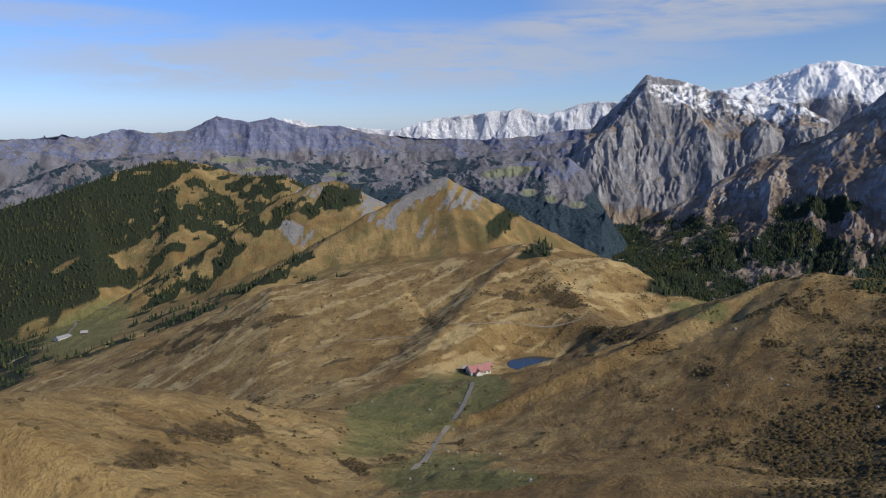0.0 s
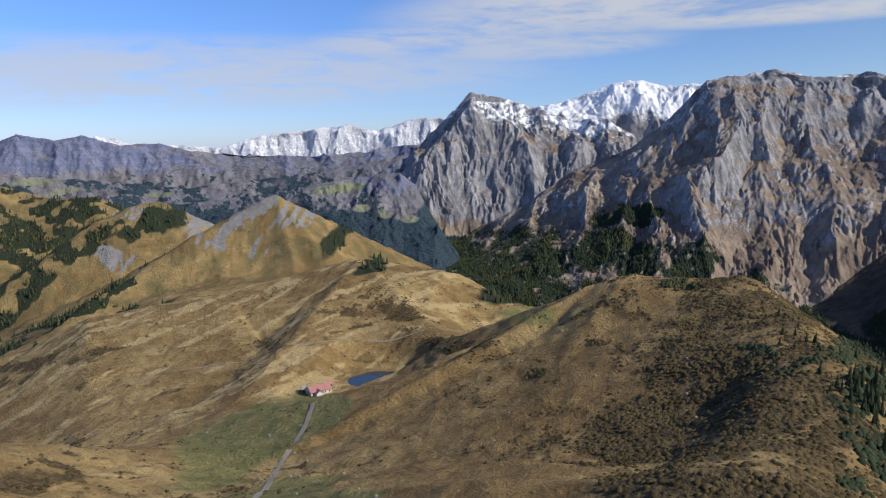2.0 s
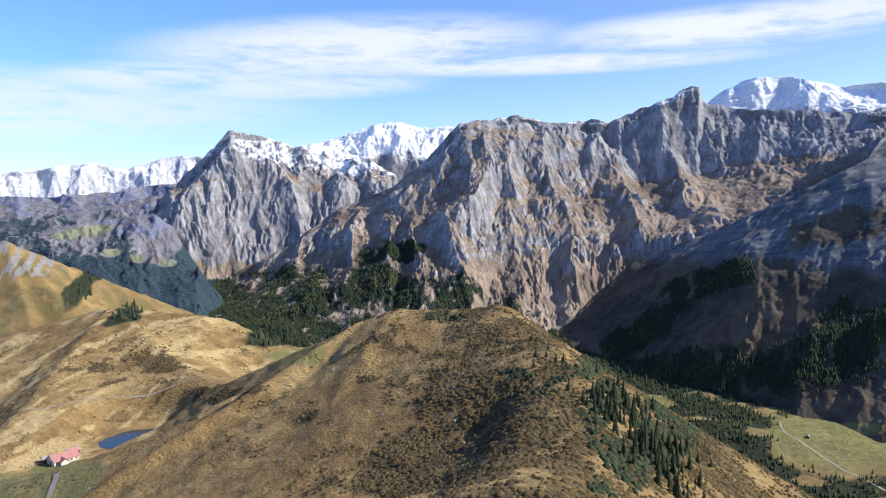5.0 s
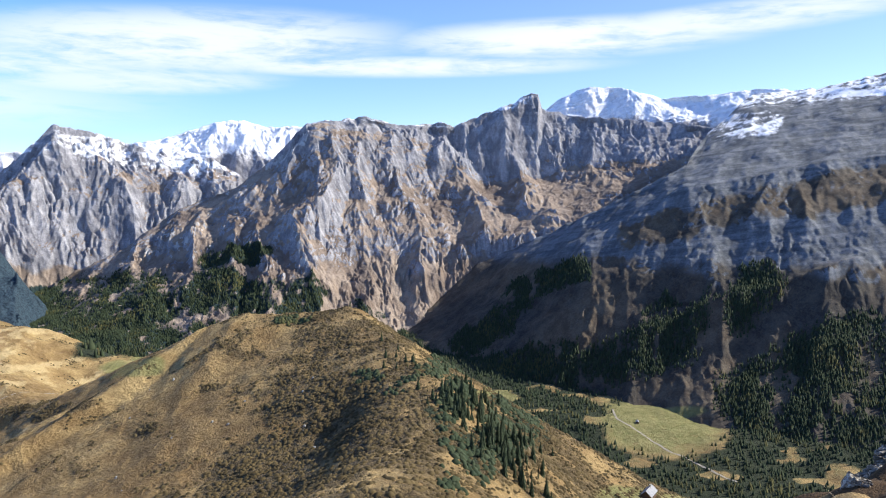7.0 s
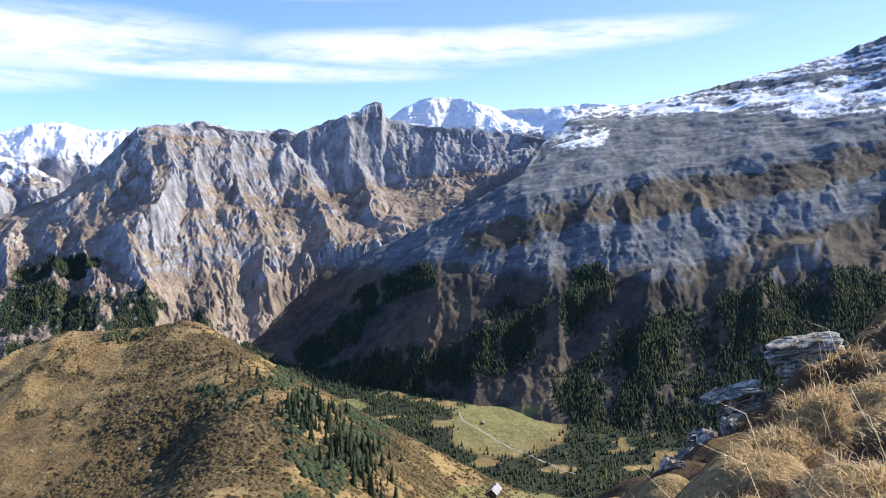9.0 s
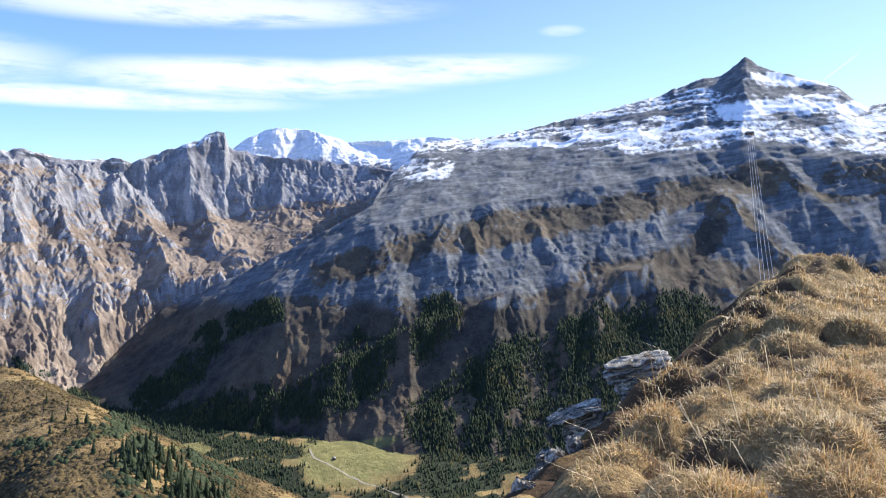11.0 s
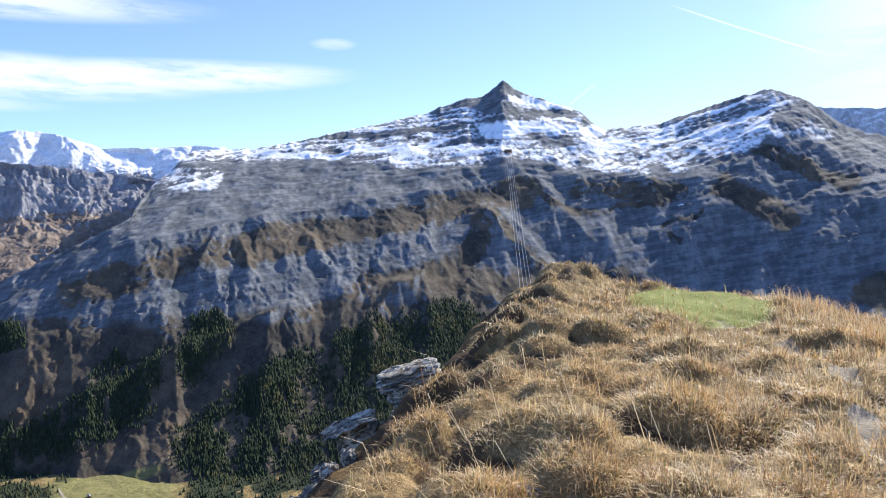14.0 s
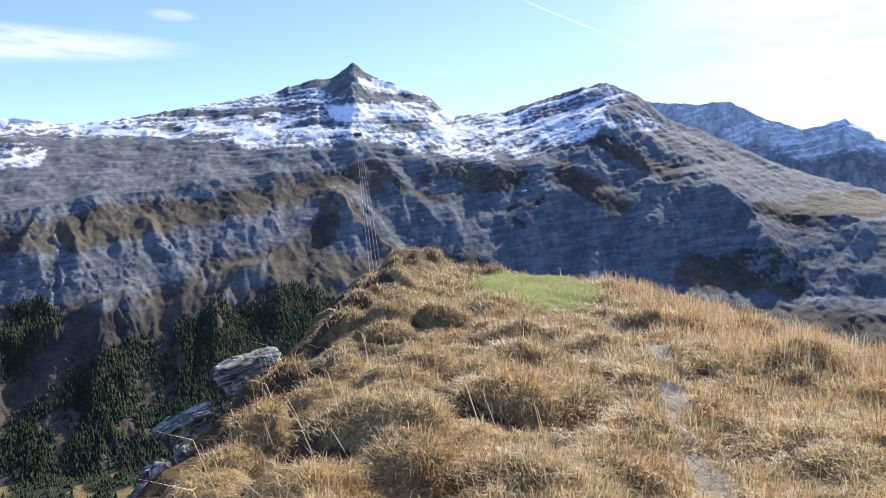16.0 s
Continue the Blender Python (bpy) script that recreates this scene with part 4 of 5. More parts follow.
def joined(name, shape, faces, spots, sizes, spread, material, label, category):
    """One mesh of many copies of a small shape, turned and scaled at random."""
    n, k = len(spots), len(shape)
    turn = rng.uniform(0, 6.283, n)
    c, s_ = np.cos(turn)[:, None], np.sin(turn)[:, None]
    wide = (sizes * spread * rng.uniform(0.8, 1.25, n))[:, None]
    wobble = 1 + 0.18 * rng.standard_normal((n, k))
    px, py = shape[None, :, 0] * wide * wobble, shape[None, :, 1] * wide * wobble
    pts = np.stack([c * px - s_ * py + spots[:, None, 0], s_ * px + c * py + spots[:, None, 1], shape[None, :, 2] * sizes[:, None] + spots[:, None, 2]], -1)
    tris = (np.array(faces)[None] + (np.arange(n) * k)[:, None, None]).reshape(-1, 3)
    me = bpy.data.meshes.new(name)
    me.vertices.add(n * k)
    me.vertices.foreach_set("co", pts.astype(np.float32).ravel())
    me.loops.add(tris.size)
    me.loops.foreach_set("vertex_index", tris.astype(np.int32).ravel())
    me.polygons.add(len(tris))
    me.polygons.foreach_set("loop_start", np.arange(0, tris.size, 3, dtype=np.int32))
    me.update(calc_edges=True)
    me.materials.append(material)
    return tagged(new(name, me), label, category, kind="stuff")


def spire(tiers, sides):
    """Stacked ragged cones: corners and triangles of a spruce, one high."""
    pts, faces = [], []
    for t in range(tiers):
        foot, tip = 0.06 + 0.9 * t / tiers, min(1.0, 0.06 + 0.9 * (t + 1.55) / tiers)
        wide = 1.0 - 0.86 * t / tiers
        start = len(pts)
        for k in range(sides):
            a = 6.283 * (k + 0.5 * (t % 2)) / sides
            out = wide * (1.0 if k % 2 else 0.72)
            pts.append((out * math.cos(a), out * math.sin(a), foot - (0.03 if k % 2 else -0.02)))
        pts.append((0, 0, tip))
        faces += [(start + k, start + (k + 1) % sides, start + sides) for k in range(sides)]
    return np.array(pts), faces


def scatter(grid, weight, count):
    """Places on a grid, by weight and true area."""
    du, dv = grid[1:, :-1] - grid[:-1, :-1], grid[:-1, 1:] - grid[:-1, :-1]
    area = np.linalg.norm(np.cross(du, dv), axis=-1)
    p = (area * weight[:-1, :-1]).ravel()
    pick = rng.choice(len(p), count, p=p / p.sum())
    i, j = np.unravel_index(pick, area.shape)
    a, b = rng.random((count, 1)), rng.random((count, 1))
    return grid[i, j] + a * du[i, j] + b * dv[i, j]


small_spruce, far_spruce = spire(2, 6), spire(1, 6)
reach = np.hypot(ground_grid[..., 0], ground_grid[..., 1])
lift = np.degrees(np.arctan2(ground_grid[..., 2] - EYE, np.maximum(reach, 1)))
open_side = np.where(lift > np.maximum.accumulate(lift, axis=0) - 0.25, 1.0, 0.06)
seen = (reach < 3100) * (ground_grid[..., 1] > -900) * open_side
left_side = (ground_grid[..., 0] < 150) * seen
right_side = (ground_grid[..., 0] >= 150) * seen
for cover, shape, count, low, high, label in ((left_side, small_spruce, 24000, 6, 12, "dense dark spruce wood with clearings on the slopes"),
                                       (right_side, far_spruce, 22000, 8, 15, "dark spruce wood on the valley floor")):
    at = scatter(ground_grid, np.clip(ground_wood - 0.25, 0, 1) * cover, count)
    joined("spruce_wood", *shape, at - np.array((0, 0, 1.0)), rng.uniform(low, high, count), 0.27, needle_mat, label, "trees")
lower = (flank_grid[..., 2] < -150) * (np.arange(flank_grid.shape[0]) > 2)[:, None]
at = scatter(flank_grid, np.clip(flank_wood - 0.12, 0, 1) * lower, 34000)
joined("spruce_wood", *far_spruce, at - np.array((0, 0, 1.5)), rng.uniform(8, 17, len(at)), 0.24, needle_mat, "mountain spruce wood climbing the shaded flank", "trees")
at = scatter(wall_grid, np.clip(wall_wood - 0.3, 0, 1) * (np.arange(wall_grid.shape[0]) > 2)[:, None], 30000)
joined("spruce_wood", *far_spruce, at - np.array((0, 0, 1.5)), rng.uniform(7, 14, len(at)), 0.26, needle_mat, "spruce wood at the foot of the rock wall", "trees")

bush = np.array([(1, 0, 0.1), (0.5, 0.87, 0.05), (-0.5, 0.87, 0.1), (-1, 0, 0.05), (-0.5, -0.87, 0.1), (0.5, -0.87, 0.05), (0.45, 0.2, 0.85), (-0.4, 0.35, 0.75), (-0.05, -0.5, 0.8), (0, 0, 1.0)])
bush_faces = [(0, 1, 6), (1, 2, 7), (1, 7, 6), (2, 3, 7), (3, 4, 8), (3, 8, 7), (4, 5, 8), (5, 0, 6), (5, 6, 8), (6, 7, 9), (7, 8, 9), (8, 6, 9)]
at = scatter(ground_grid, np.clip(ground_heath - 0.3, 0, 1) * (reach < 900) * (reach > 130) * open_side * (1 + 2.5 * (ground_grid[..., 0] > 90)), 30000)
joined("heath_bushes", bush, bush_faces, at - np.array((0, 0, 0.15)), rng.uniform(0.25, 1.05, len(at)), 1.35, heath_mat, "low brown alpine heath bushes dotting the pasture", "shrubs")


deg_at = np.degrees(np.arctan2(-ground_grid[..., 0], ground_grid[..., 1]))
edge = zones(deg_at, lift, ((-47.5, -19.2, 4.5, 2.4, 0.75), (-42.2, -14.4, 3.4, 0.9, 0.6), (-43.5, -18, 1.4, 2.6, 0.3), (-30.5, -10.9, 1.6, 0.35, 0.0), (-36.5, -15.5, 1.2, 0.5, 0.0)))
at = scatter(ground_grid, edge * np.clip(fbm(ground_grid[..., 0] / 14, ground_grid[..., 1] / 14, 3, 95) + 0.25, 0, 1) * (reach < 640) * (reach > 150), 7000)
joined("dwarf_pines", bush, bush_faces, at - np.array((0, 0, 0.2)), rng.uniform(0.6, 2.1, len(at)), 0.85, needle_mat, "dark green dwarf pine scrub on the steep hill edge", "shrubs")


def part(name, bm, material, parent, label=""):
    me = bpy.data.meshes.new(name)
    bm.to_mesh(me)
    bm.free()
    me.materials.append(material)
    ob = new(name, me)
    ob.parent = parent
    if label:
        tagged(ob, label)
    return ob


def mesh_of(pts, faces):
    bm = bmesh.new()
    vs = [bm.verts.new(p) for p in pts]
    for f in faces:
        bm.faces.new([vs[k] for k in f])
    return bm


def ground_at(bearing, rise, start=60.0):
    """Where a way from the eye meets the land."""
    b = radians(bearing)
    d = np.geomspace(start, 4500, 420)
    for _ in range(2):
        x, y = -math.sin(b) * d, math.cos(b) * d
        z = land(x, y)
        gap = z - (EYE + d * math.tan(radians(rise)))
        k = int(np.argmax(gap > 0)) if (gap > 0).any() else len(d) - 1
        d = np.linspace(d[max(k - 1, 0)], d[k], 24)
    return Vector((x[k], y[k], z[k]))


def make_spruce(height):
    """A spruce with its trunk and a ragged crown of drooping whorls."""
    tree = new("spruce_tree")
    bm = bmesh.new()
    bmesh.ops.create_cone(bm, cap_ends=True, segments=7, radius1=0.022 * height, radius2=0.004 * height, depth=height * 0.95, matrix=Matrix.Translation((0, 0, height * 0.475)))
    part("trunk", bm, bark_mat, tree)
    bm = bmesh.new()
    whorls = 13
    for w in range(whorls):
        u = w / (whorls - 1)
        z0 = height * (0.07 + 0.9 * u)
        long = height * 0.2 * (1 - u) ** 0.8 + 0.02 * height
        for k in range(9 if u < 0.7 else 6):
            a = 6.283 * k / (9 if u < 0.7 else 6) + w * 1.3 + random.uniform(-0.2, 0.2)
            r = long * random.uniform(0.7, 1.15)
            side = r * 0.42
            c, q = math.cos(a), math.sin(a)
            tip = (c * r, q * r, z0 - 0.30 * r)
            top = (c * r * 0.25, q * r * 0.25, z0 + 0.22 * r + 0.03 * height)
            l, m = (c * r * 0.55 - q * side, q * r * 0.55 + c * side, z0 - 0.25 * r), (c * r * 0.55 + q * side, q * r * 0.55 - c * side, z0 - 0.25 * r)
            vs = [bm.verts.new(p) for p in (tip, l, top, m)]
            bm.faces.new((vs[0], vs[1], vs[2])), bm.faces.new((vs[0], vs[2], vs[3])), bm.faces.new((vs[0], vs[3], vs[1]))
    part("crown", bm, needle_mat, tree)
    return tagged(tree, "dark green spruce on the steep grassy hillside", "tree", "spruces on the hillside")


def plant_spruces():
    models = [make_spruce(10.0) for _ in range(3)]
    done = 0
    for model in models:
        model.location = ground_at(-43.0 - 2 * done, -17.5)
        done += 1
    while done < 240:
        if done < 175:
            u = rng.random()
            b, e = -42.6 - 7.5 * u + rng.normal(0, 0.8), -16.2 - 6.6 * u - rng.normal(0, 0.9)
        else:
            u = rng.random()
            b = -37.5 - 14 * u + rng.normal(0, 0.5)
            e = -12.3 - 8.2 * u - abs(rng.normal(0, 0.9))
        p = ground_at(b, e, 150)
        if p.length > 620:
            done += 0.05
            continue
        size = rng.uniform(0.3, 1.0) ** 1.3 * (0.95 if done < 175 else 0.6)
        copy_thing(models[int(done) % 3], Matrix.Translation(p - Vector((0, 0, 0.4))) @ pose(0, 0, 0, 0, 0, rng.uniform(0, 360)) @ Matrix.Diagonal((size, size, size * rng.uniform(0.9, 1.2), 1)))
        done = int(done) + 1


plant_spruces()

# ---- farm, pond and tracks in the pasture ----
roof_mat = simple("red_roof", (0.34, 0.15, 0.13, 1), (0.46, 0.23, 0.20, 1), 0.8, 0.8)
plaster_mat = simple("farm_plaster", (0.55, 0.52, 0.47, 1), (0.68, 0.65, 0.6, 1), 0.6)
timber_mat = simple("dark_timber", (0.09, 0.055, 0.035, 1), (0.16, 0.10, 0.06, 1), 1.2, stretch=(1, 1, 6))
slate_mat = simple("grey_roof", (0.24, 0.235, 0.23, 1), (0.36, 0.35, 0.34, 1), 0.8)
gravel_mat = simple("track_gravel", (0.24, 0.205, 0.15, 1), (0.36, 0.315, 0.24, 1), 0.8)
glass_mat = simple("dark_window", (0.02, 0.025, 0.03, 1), (0.03, 0.035, 0.045, 1), 1.0, 0.15, 0.0)
stone_mat = simple("pale_stone", (0.28, 0.27, 0.24, 1), (0.42, 0.40, 0.36, 1), 0.7)


def block(x0, x1, y0, y1, z0, z1):
    pts = [(x, y, z) for z in (z0, z1) for x, y in ((x0, y0), (x1, y0), (x1, y1), (x0, y1))]
    bm = mesh_of(pts, [(3, 2, 1, 0), (4, 5, 6, 7), (0, 1, 5, 4), (1, 2, 6, 5), (2, 3, 7, 6), (3, 0, 4, 7)])
    return bm


def gable_wall(lx, ly, h, rise):
    """Walls with a gable at both ends of x."""
    pts = []
    for x in (-lx / 2, lx / 2):
        pts += [(x, -ly / 2, -1.5), (x, ly / 2, -1.5), (x, ly / 2, h), (x, 0, h + rise), (x, -ly / 2, h)]
    return mesh_of(pts, [(0, 1, 2, 3, 4), (9, 8, 7, 6, 5), (0, 4, 9, 5), (1, 6, 7, 2), (0, 5, 6, 1), (2, 7, 8, 3), (3, 8, 9, 4)])


def gable_roof(lx, ly, h, rise, over=0.7, thick=0.3):
    k = rise / (ly / 2)
    a, b = lx / 2 + over, ly / 2 + over
    pts = []
    for x in (-a, a):
        for lift in (0.05, 0.05 + thick):
            pts += [(x, -b, h - over * k + lift), (x, 0, h + rise + lift), (x, b, h - over * k + lift)]
    return mesh_of(pts, [(0, 1, 4, 3), (1, 2, 5, 4), (6, 9, 10, 7), (7, 10, 11, 8), (3, 4, 10, 9), (4, 5, 11, 10), (0, 6, 7, 1), (1, 7, 8, 2), (0, 3, 9, 6), (2, 8, 11, 5)])


def house(name, label, place, turn, lx, ly, h, rise, wall, roof, wings=()):
    """A farmhouse: walls, roof, windows, door, chimney, and wings with roofs of their own."""
    top = new(name)
    part("wall", gable_wall(lx, ly, h, rise), wall, top)
    part("roof", gable_roof(lx, ly, h, rise), roof, top)
    part("chimney", block(lx * 0.18, lx * 0.18 + 0.9, -0.45, 0.45, h + rise - 1.0, h + rise + 1.3), stone_mat, top)
    n = max(2, int(lx / 3.2))
    for side in (-1, 1):
        for k in range(n):
            x = (k + 0.5) / n * lx - lx / 2
            y0 = side * (ly / 2 + 0.02)
            part("window", block(x - 0.5, x + 0.5, min(y0, y0 + side * 0.06), max(y0, y0 + side * 0.06), 1.0, 2.2), glass_mat, top)
    part("door", block(-lx / 2 - 0.1, -lx / 2 - 0.02, -0.6, 0.6, 0.0, 2.1), timber_mat, top)
    for dx, dy, wx, wy, wh, wr, spin in wings:
        for key, bm, mat in (("wing_wall", gable_wall(wx, wy, wh, wr), wall), ("wing_roof", gable_roof(wx, wy, wh, wr), roof)):
            bmesh.ops.transform(bm, matrix=pose(dx, dy, 0, 0, 0, spin), verts=bm.verts)
            part(key, bm, mat, top)
    top.matrix_world = Matrix.Translation(place) @ pose(0, 0, 0, 0, 0, turn)
    return tagged(top, label, "farmhouse")


farm_at = ground_at(-2.85, -19.15, 300)
house("farmhouse", "alpine farmhouse with faded red roofs beside a pond", farm_at, 22, 17, 10.5, 3.2, 3.2, plaster_mat, roof_mat, ((-2.5, -5, 7, 5.5, 2.5, 2.1, 90), (5.0, 4, 6, 5, 2.4, 1.8, 90), (-6, 3, 5, 4, 2.2, 1.5, 90)))
for b, e, turn, lx in ((-3.55, -18.75, 40, 7), (-1.9, -19.0, 5, 6)):
    house("farm_shed", "small shed with a weathered roof by the farmhouse", ground_at(b, e, 300), turn, lx, 4.5, 2.3, 1.4, timber_mat, roof_mat if lx > 6 else slate_mat)
for t_b, t_e, turn, lx, name_label in ((-57.7, -18.1, 35, 11, "grey-roofed chalet on the green valley meadow"), (-58.7, -23.2, 15, 10, "low grey-roofed barn on the lower meadow"), (28.0, -14.75, 60, 22, "long grey-roofed farm in the wooded valley"), (26.6, -14.6, 20, 10, "small stone barn beside the valley track")):
    p = ground_at(t_b, t_e, 200)
    house("chalet", name_label, p, turn, lx, lx * 0.55, 3.0, 2.4, plaster_mat if lx > 18 else timber_mat, slate_mat)


def ribbon(name, label, way, width, material, lift=0.25):
    """A track laid over the land along (bearing, rise) stations."""
    knots = [ground_at(b, e, 200) for b, e in way]
    pts = []
    for a, b in zip(knots[:-1], knots[1:]):
        n = max(2, int((b - a).length / 6))
        pts += [a.lerp(b, k / n) for k in range(n)]
    pts.append(knots[-1])
    xy = np.array([(p.x, p.y) for p in pts])
    for _ in range(4):
        xy[1:-1] = 0.25 * xy[:-2] + 0.5 * xy[1:-1] + 0.25 * xy[2:]
    along = np.gradient(xy, axis=0)
    along /= np.linalg.norm(along, axis=1)[:, None] + 1e-9
    side = np.stack([-along[:, 1], along[:, 0]], 1)
    rows = []
    for off in (-0.5, -0.17, 0.17, 0.5):
        q = xy + side * width * off
        rows.append(np.stack([q[:, 0], q[:, 1], land(q[:, 0], q[:, 1]) + lift], 1))
    me = sheet(name, np.concatenate(rows), 4, len(xy))
    me.materials.append(material)
    tagged(new(name, me), label, "track", kind="structure")


ribbon("track", "pale gravel farm track", [(-2.4, -19.9), (-2.0, -21.0), (-0.7, -22.75), (0.6, -24.2), (1.2, -25.2), (1.9, -26.0), (2.5, -26.3)], 3.0, gravel_mat)
ribbon("track", "winding gravel track in the valley meadow", [(-55.8, -17.3), (-56.2, -18.0), (-58.3, -19.0), (-60.0, -19.9), (-62.6, -20.7), (-65.0, -21.4)], 5.5, gravel_mat, 0.6)
ribbon("track", "pale track through the wooded valley", [(31.5, -16.0), (28.6, -15.0), (27.4, -14.2), (27.0, -13.6), (24.9, -12.9)], 5.0, gravel_mat, 0.6)
ribbon("track", "faint footpath across the upper pasture", [(14, -17.6), (9, -16.9), (4, -16.4), (-2, -15.6), (-6, -15.3), (-10, -15.3), (-14.5, -14.9)], 1.3, gravel_mat, 0.25)


def build_pond():
    m = bpy.data.materials.new("pond_water")
    m.use_nodes = True
    g = Graph(m.node_tree)
    ripple = g.noise(g.node("ShaderNodeTexCoord").outputs["Object"], 1.5, 3.0)
    b = g.node("ShaderNodeBsdfPrincipled", {"Base Color": (0.03, 0.042, 0.052, 1), "Roughness": 0.1, "Specular IOR Level": 0.5, "Normal": relief(g, ripple, 0.15, 0.1)})
    g.node("ShaderNodeOutputMaterial", {0: b})
    cx, cy, cz = spot(-7.5, -18.3, 600)
    n = 72
    pts = []
    for k in range(n):
        a = 6.283 * k / n
        r = 1 + 0.16 * math.sin(2 * a + 0.6) + 0.1 * math.sin(3 * a + 2) + 0.05 * math.sin(5 * a)
        pts.append((cx + 24 * r * math.cos(a), cy + 17 * r * math.sin(a), cz + 0.5))
    bm = mesh_of(pts, [tuple(range(n))])
    me = bpy.data.meshes.new("pond")
    bm.to_mesh(me)
    bm.free()
    me.materials.append(m)
    tagged(new("pond", me), "small dark blue mountain pond", "water", kind="structure")


build_pond()

# ---- cable way on the high massif ----
cable_mat = simple("steel_cable", (0.45, 0.46, 0.48, 1), (0.6, 0.6, 0.62, 1), 0.5, 0.4, 0.0)


def surface_at(bearing, rise):
    """The place on the shaded flank nearest to a way."""
    d = np.hypot(flank_grid[..., 0], flank_grid[..., 1])
    b = np.degrees(np.arctan2(-flank_grid[..., 0], flank_grid[..., 1]))
    e = np.degrees(np.arctan2(flank_grid[..., 2] - EYE, d))
    gap = (b - bearing) ** 2 + (e - rise) ** 2
    gap[:3] = 1e9
    i, j = np.unravel_index(np.argmin(gap), gap.shape)
    return Vector(flank_grid[i, j])


top_at, low_at = surface_at(-88.4, 5.95), Vector(spot(-90.4, -9.5, 1500))
station = house("cable_station", "dark mountain cable way station on a rock shoulder", top_at + Vector((0, 0, 2)), 80, 34, 18, 12, 5, timber_mat, slate_mat)
station["category"] = "station"
for off in (-11, -4, 4, 11):
    a, b = top_at + Vector((0, off, 10)), low_at + Vector((0, off * 1.3, 25))
    n, pts, faces = 30, [], []
    for k in range(n + 1):
        u = k / n
        p = a.lerp(b, u) - Vector((0, 0, 12 * 4 * u * (1 - u)))
        pts += [p + Vector((0, 0.35, -0.2)), p + Vector((0, -0.35, -0.2)), p + Vector((0, 0, 0.4))]
        if k:
            i = 3 * k
            faces += [(i + q, i + (q + 1) % 3, i - 3 + (q + 1) % 3, i - 3 + q) for q in range(3)]
    me = bpy.data.meshes.new("cable")
    bm = mesh_of(pts, faces)
    bm.to_mesh(me)
    bm.free()
    me.materials.append(cable_mat)
    tagged(new("cable", me), "thin steel cable hanging from the mountain station", "cable", "cables of the cable way")

# ---- the spur underfoot ----
def build_turf_material():
    m = bpy.data.materials.new("dry_turf")
    m.use_nodes = True
    g = Graph(m.node_tree)
    at = g.node("ShaderNodeTexCoord").outputs["Object"]
    n1, n2, n3 = g.noise(at, 0.9, 5.0, 0.6), g.noise(at, 9.0, 5.0, 0.65), g.noise(g.stretch(at, 1, 1, 0.3), 55.0, 3.0, 0.6)

    def mask(key):
        a = g.node("ShaderNodeAttribute", attribute_name=key).outputs["Fac"]
        return g.ramp(g.math("ADD", a, g.math("MULTIPLY", g.math("SUBTRACT", n2, 0.5), 0.7)), 0.35, 0.65)
    straw = g.mix(g.ramp(n1, 0.35, 0.65), (0.20, 0.125, 0.048, 1), (0.40, 0.275, 0.12, 1))
    straw = g.mix(g.ramp(g.math("MULTIPLY_ADD", n2, 0.5, g.math("MULTIPLY", n3, 0.5)), 0.38, 0.62), g.mix(1.0, straw, (0.5, 0.46, 0.42, 1), "MULTIPLY"), straw)
    colour = g.mix(mask("green"), straw, g.mix(n2, (0.13, 0.145, 0.025, 1), (0.25, 0.25, 0.05, 1)))
    colour = g.mix(mask("path"), colour, g.mix(n2, (0.17, 0.135, 0.09, 1), (0.37, 0.315, 0.235, 1)))
    # dark brown earth, which also paints in shade
    colour = g.mix(mask("soil_shade"), colour, g.mix(n2, (0.05, 0.03, 0.015, 1), (0.11, 0.065, 0.03, 1)))
    height = g.math("ADD", g.math("MULTIPLY", n2, 1.0), g.math("MULTIPLY", n3, 0.35))
    finish(g, colour, 0.95, relief(g, height, 0.9, 0.06))
    return m


turf_mat = build_turf_material()
PATH = [(-2, -0.9), (1.5, -1.6), (4.6, -2.5), (5.5, -2.75), (6.8, -3.0), (8.7, -3.65), (10.6, -4.1), (12.5, -4.1), (15, -3.7)]


def path_share(x, y):
    gap = np.full(x.shape, 1e9)
    for a, b in zip(PATH[:-1], PATH[1:]):
        d = np.subtract(b, a)
        u = np.clip(((x - a[0]) * d[0] + (y - a[1]) * d[1]) / (d @ d), 0, 1)
        gap = np.minimum(gap, np.hypot(x - a[0] - u * d[0], y - a[1] - u * d[1]))
    return (1 - step(gap, 0.06, 0.28)) * (0.45 + 0.45 * step(fbm(x * 1.3, y * 1.3, 3, 19), -0.3, 0.3))


def tufts(x, y, size, seed):
    """Rounded tussocks side by side: height share, and the way out from the tussock's middle."""
    u, v = x / size, y / size
    iu, iv = np.floor(u), np.floor(v)
    best, ox, oy, kind = np.full(x.shape, 9.0), np.zeros(x.shape), np.zeros(x.shape), np.zeros(x.shape)
    for di in (-1, 0, 1):
        for dj in (-1, 0, 1):
            cx, cy = iu + di, iv + dj
            px, py = cx + 0.15 + 0.7 * hashed(cx, cy, seed), cy + 0.15 + 0.7 * hashed(cx, cy, seed + 1)
            d = np.hypot(u - px, v - py)
            near = d < best
            best, ox, oy = np.where(near, d, best), np.where(near, u - px, ox), np.where(near, v - py, oy)
            kind = np.where(near, hashed(cx, cy, seed + 2), kind)
    return np.clip(1 - (best / 0.75) ** 2, 0, 1) * (0.35 + 0.65 * kind), ox, oy, kind


def lawn_share(x, y):
    return 1 - step(((x - 18.5) / 4.6) ** 2 + ((y + 4.0 + 0.12 * (x - 18)) / 1.7) ** 2, 0.5, 1.3)


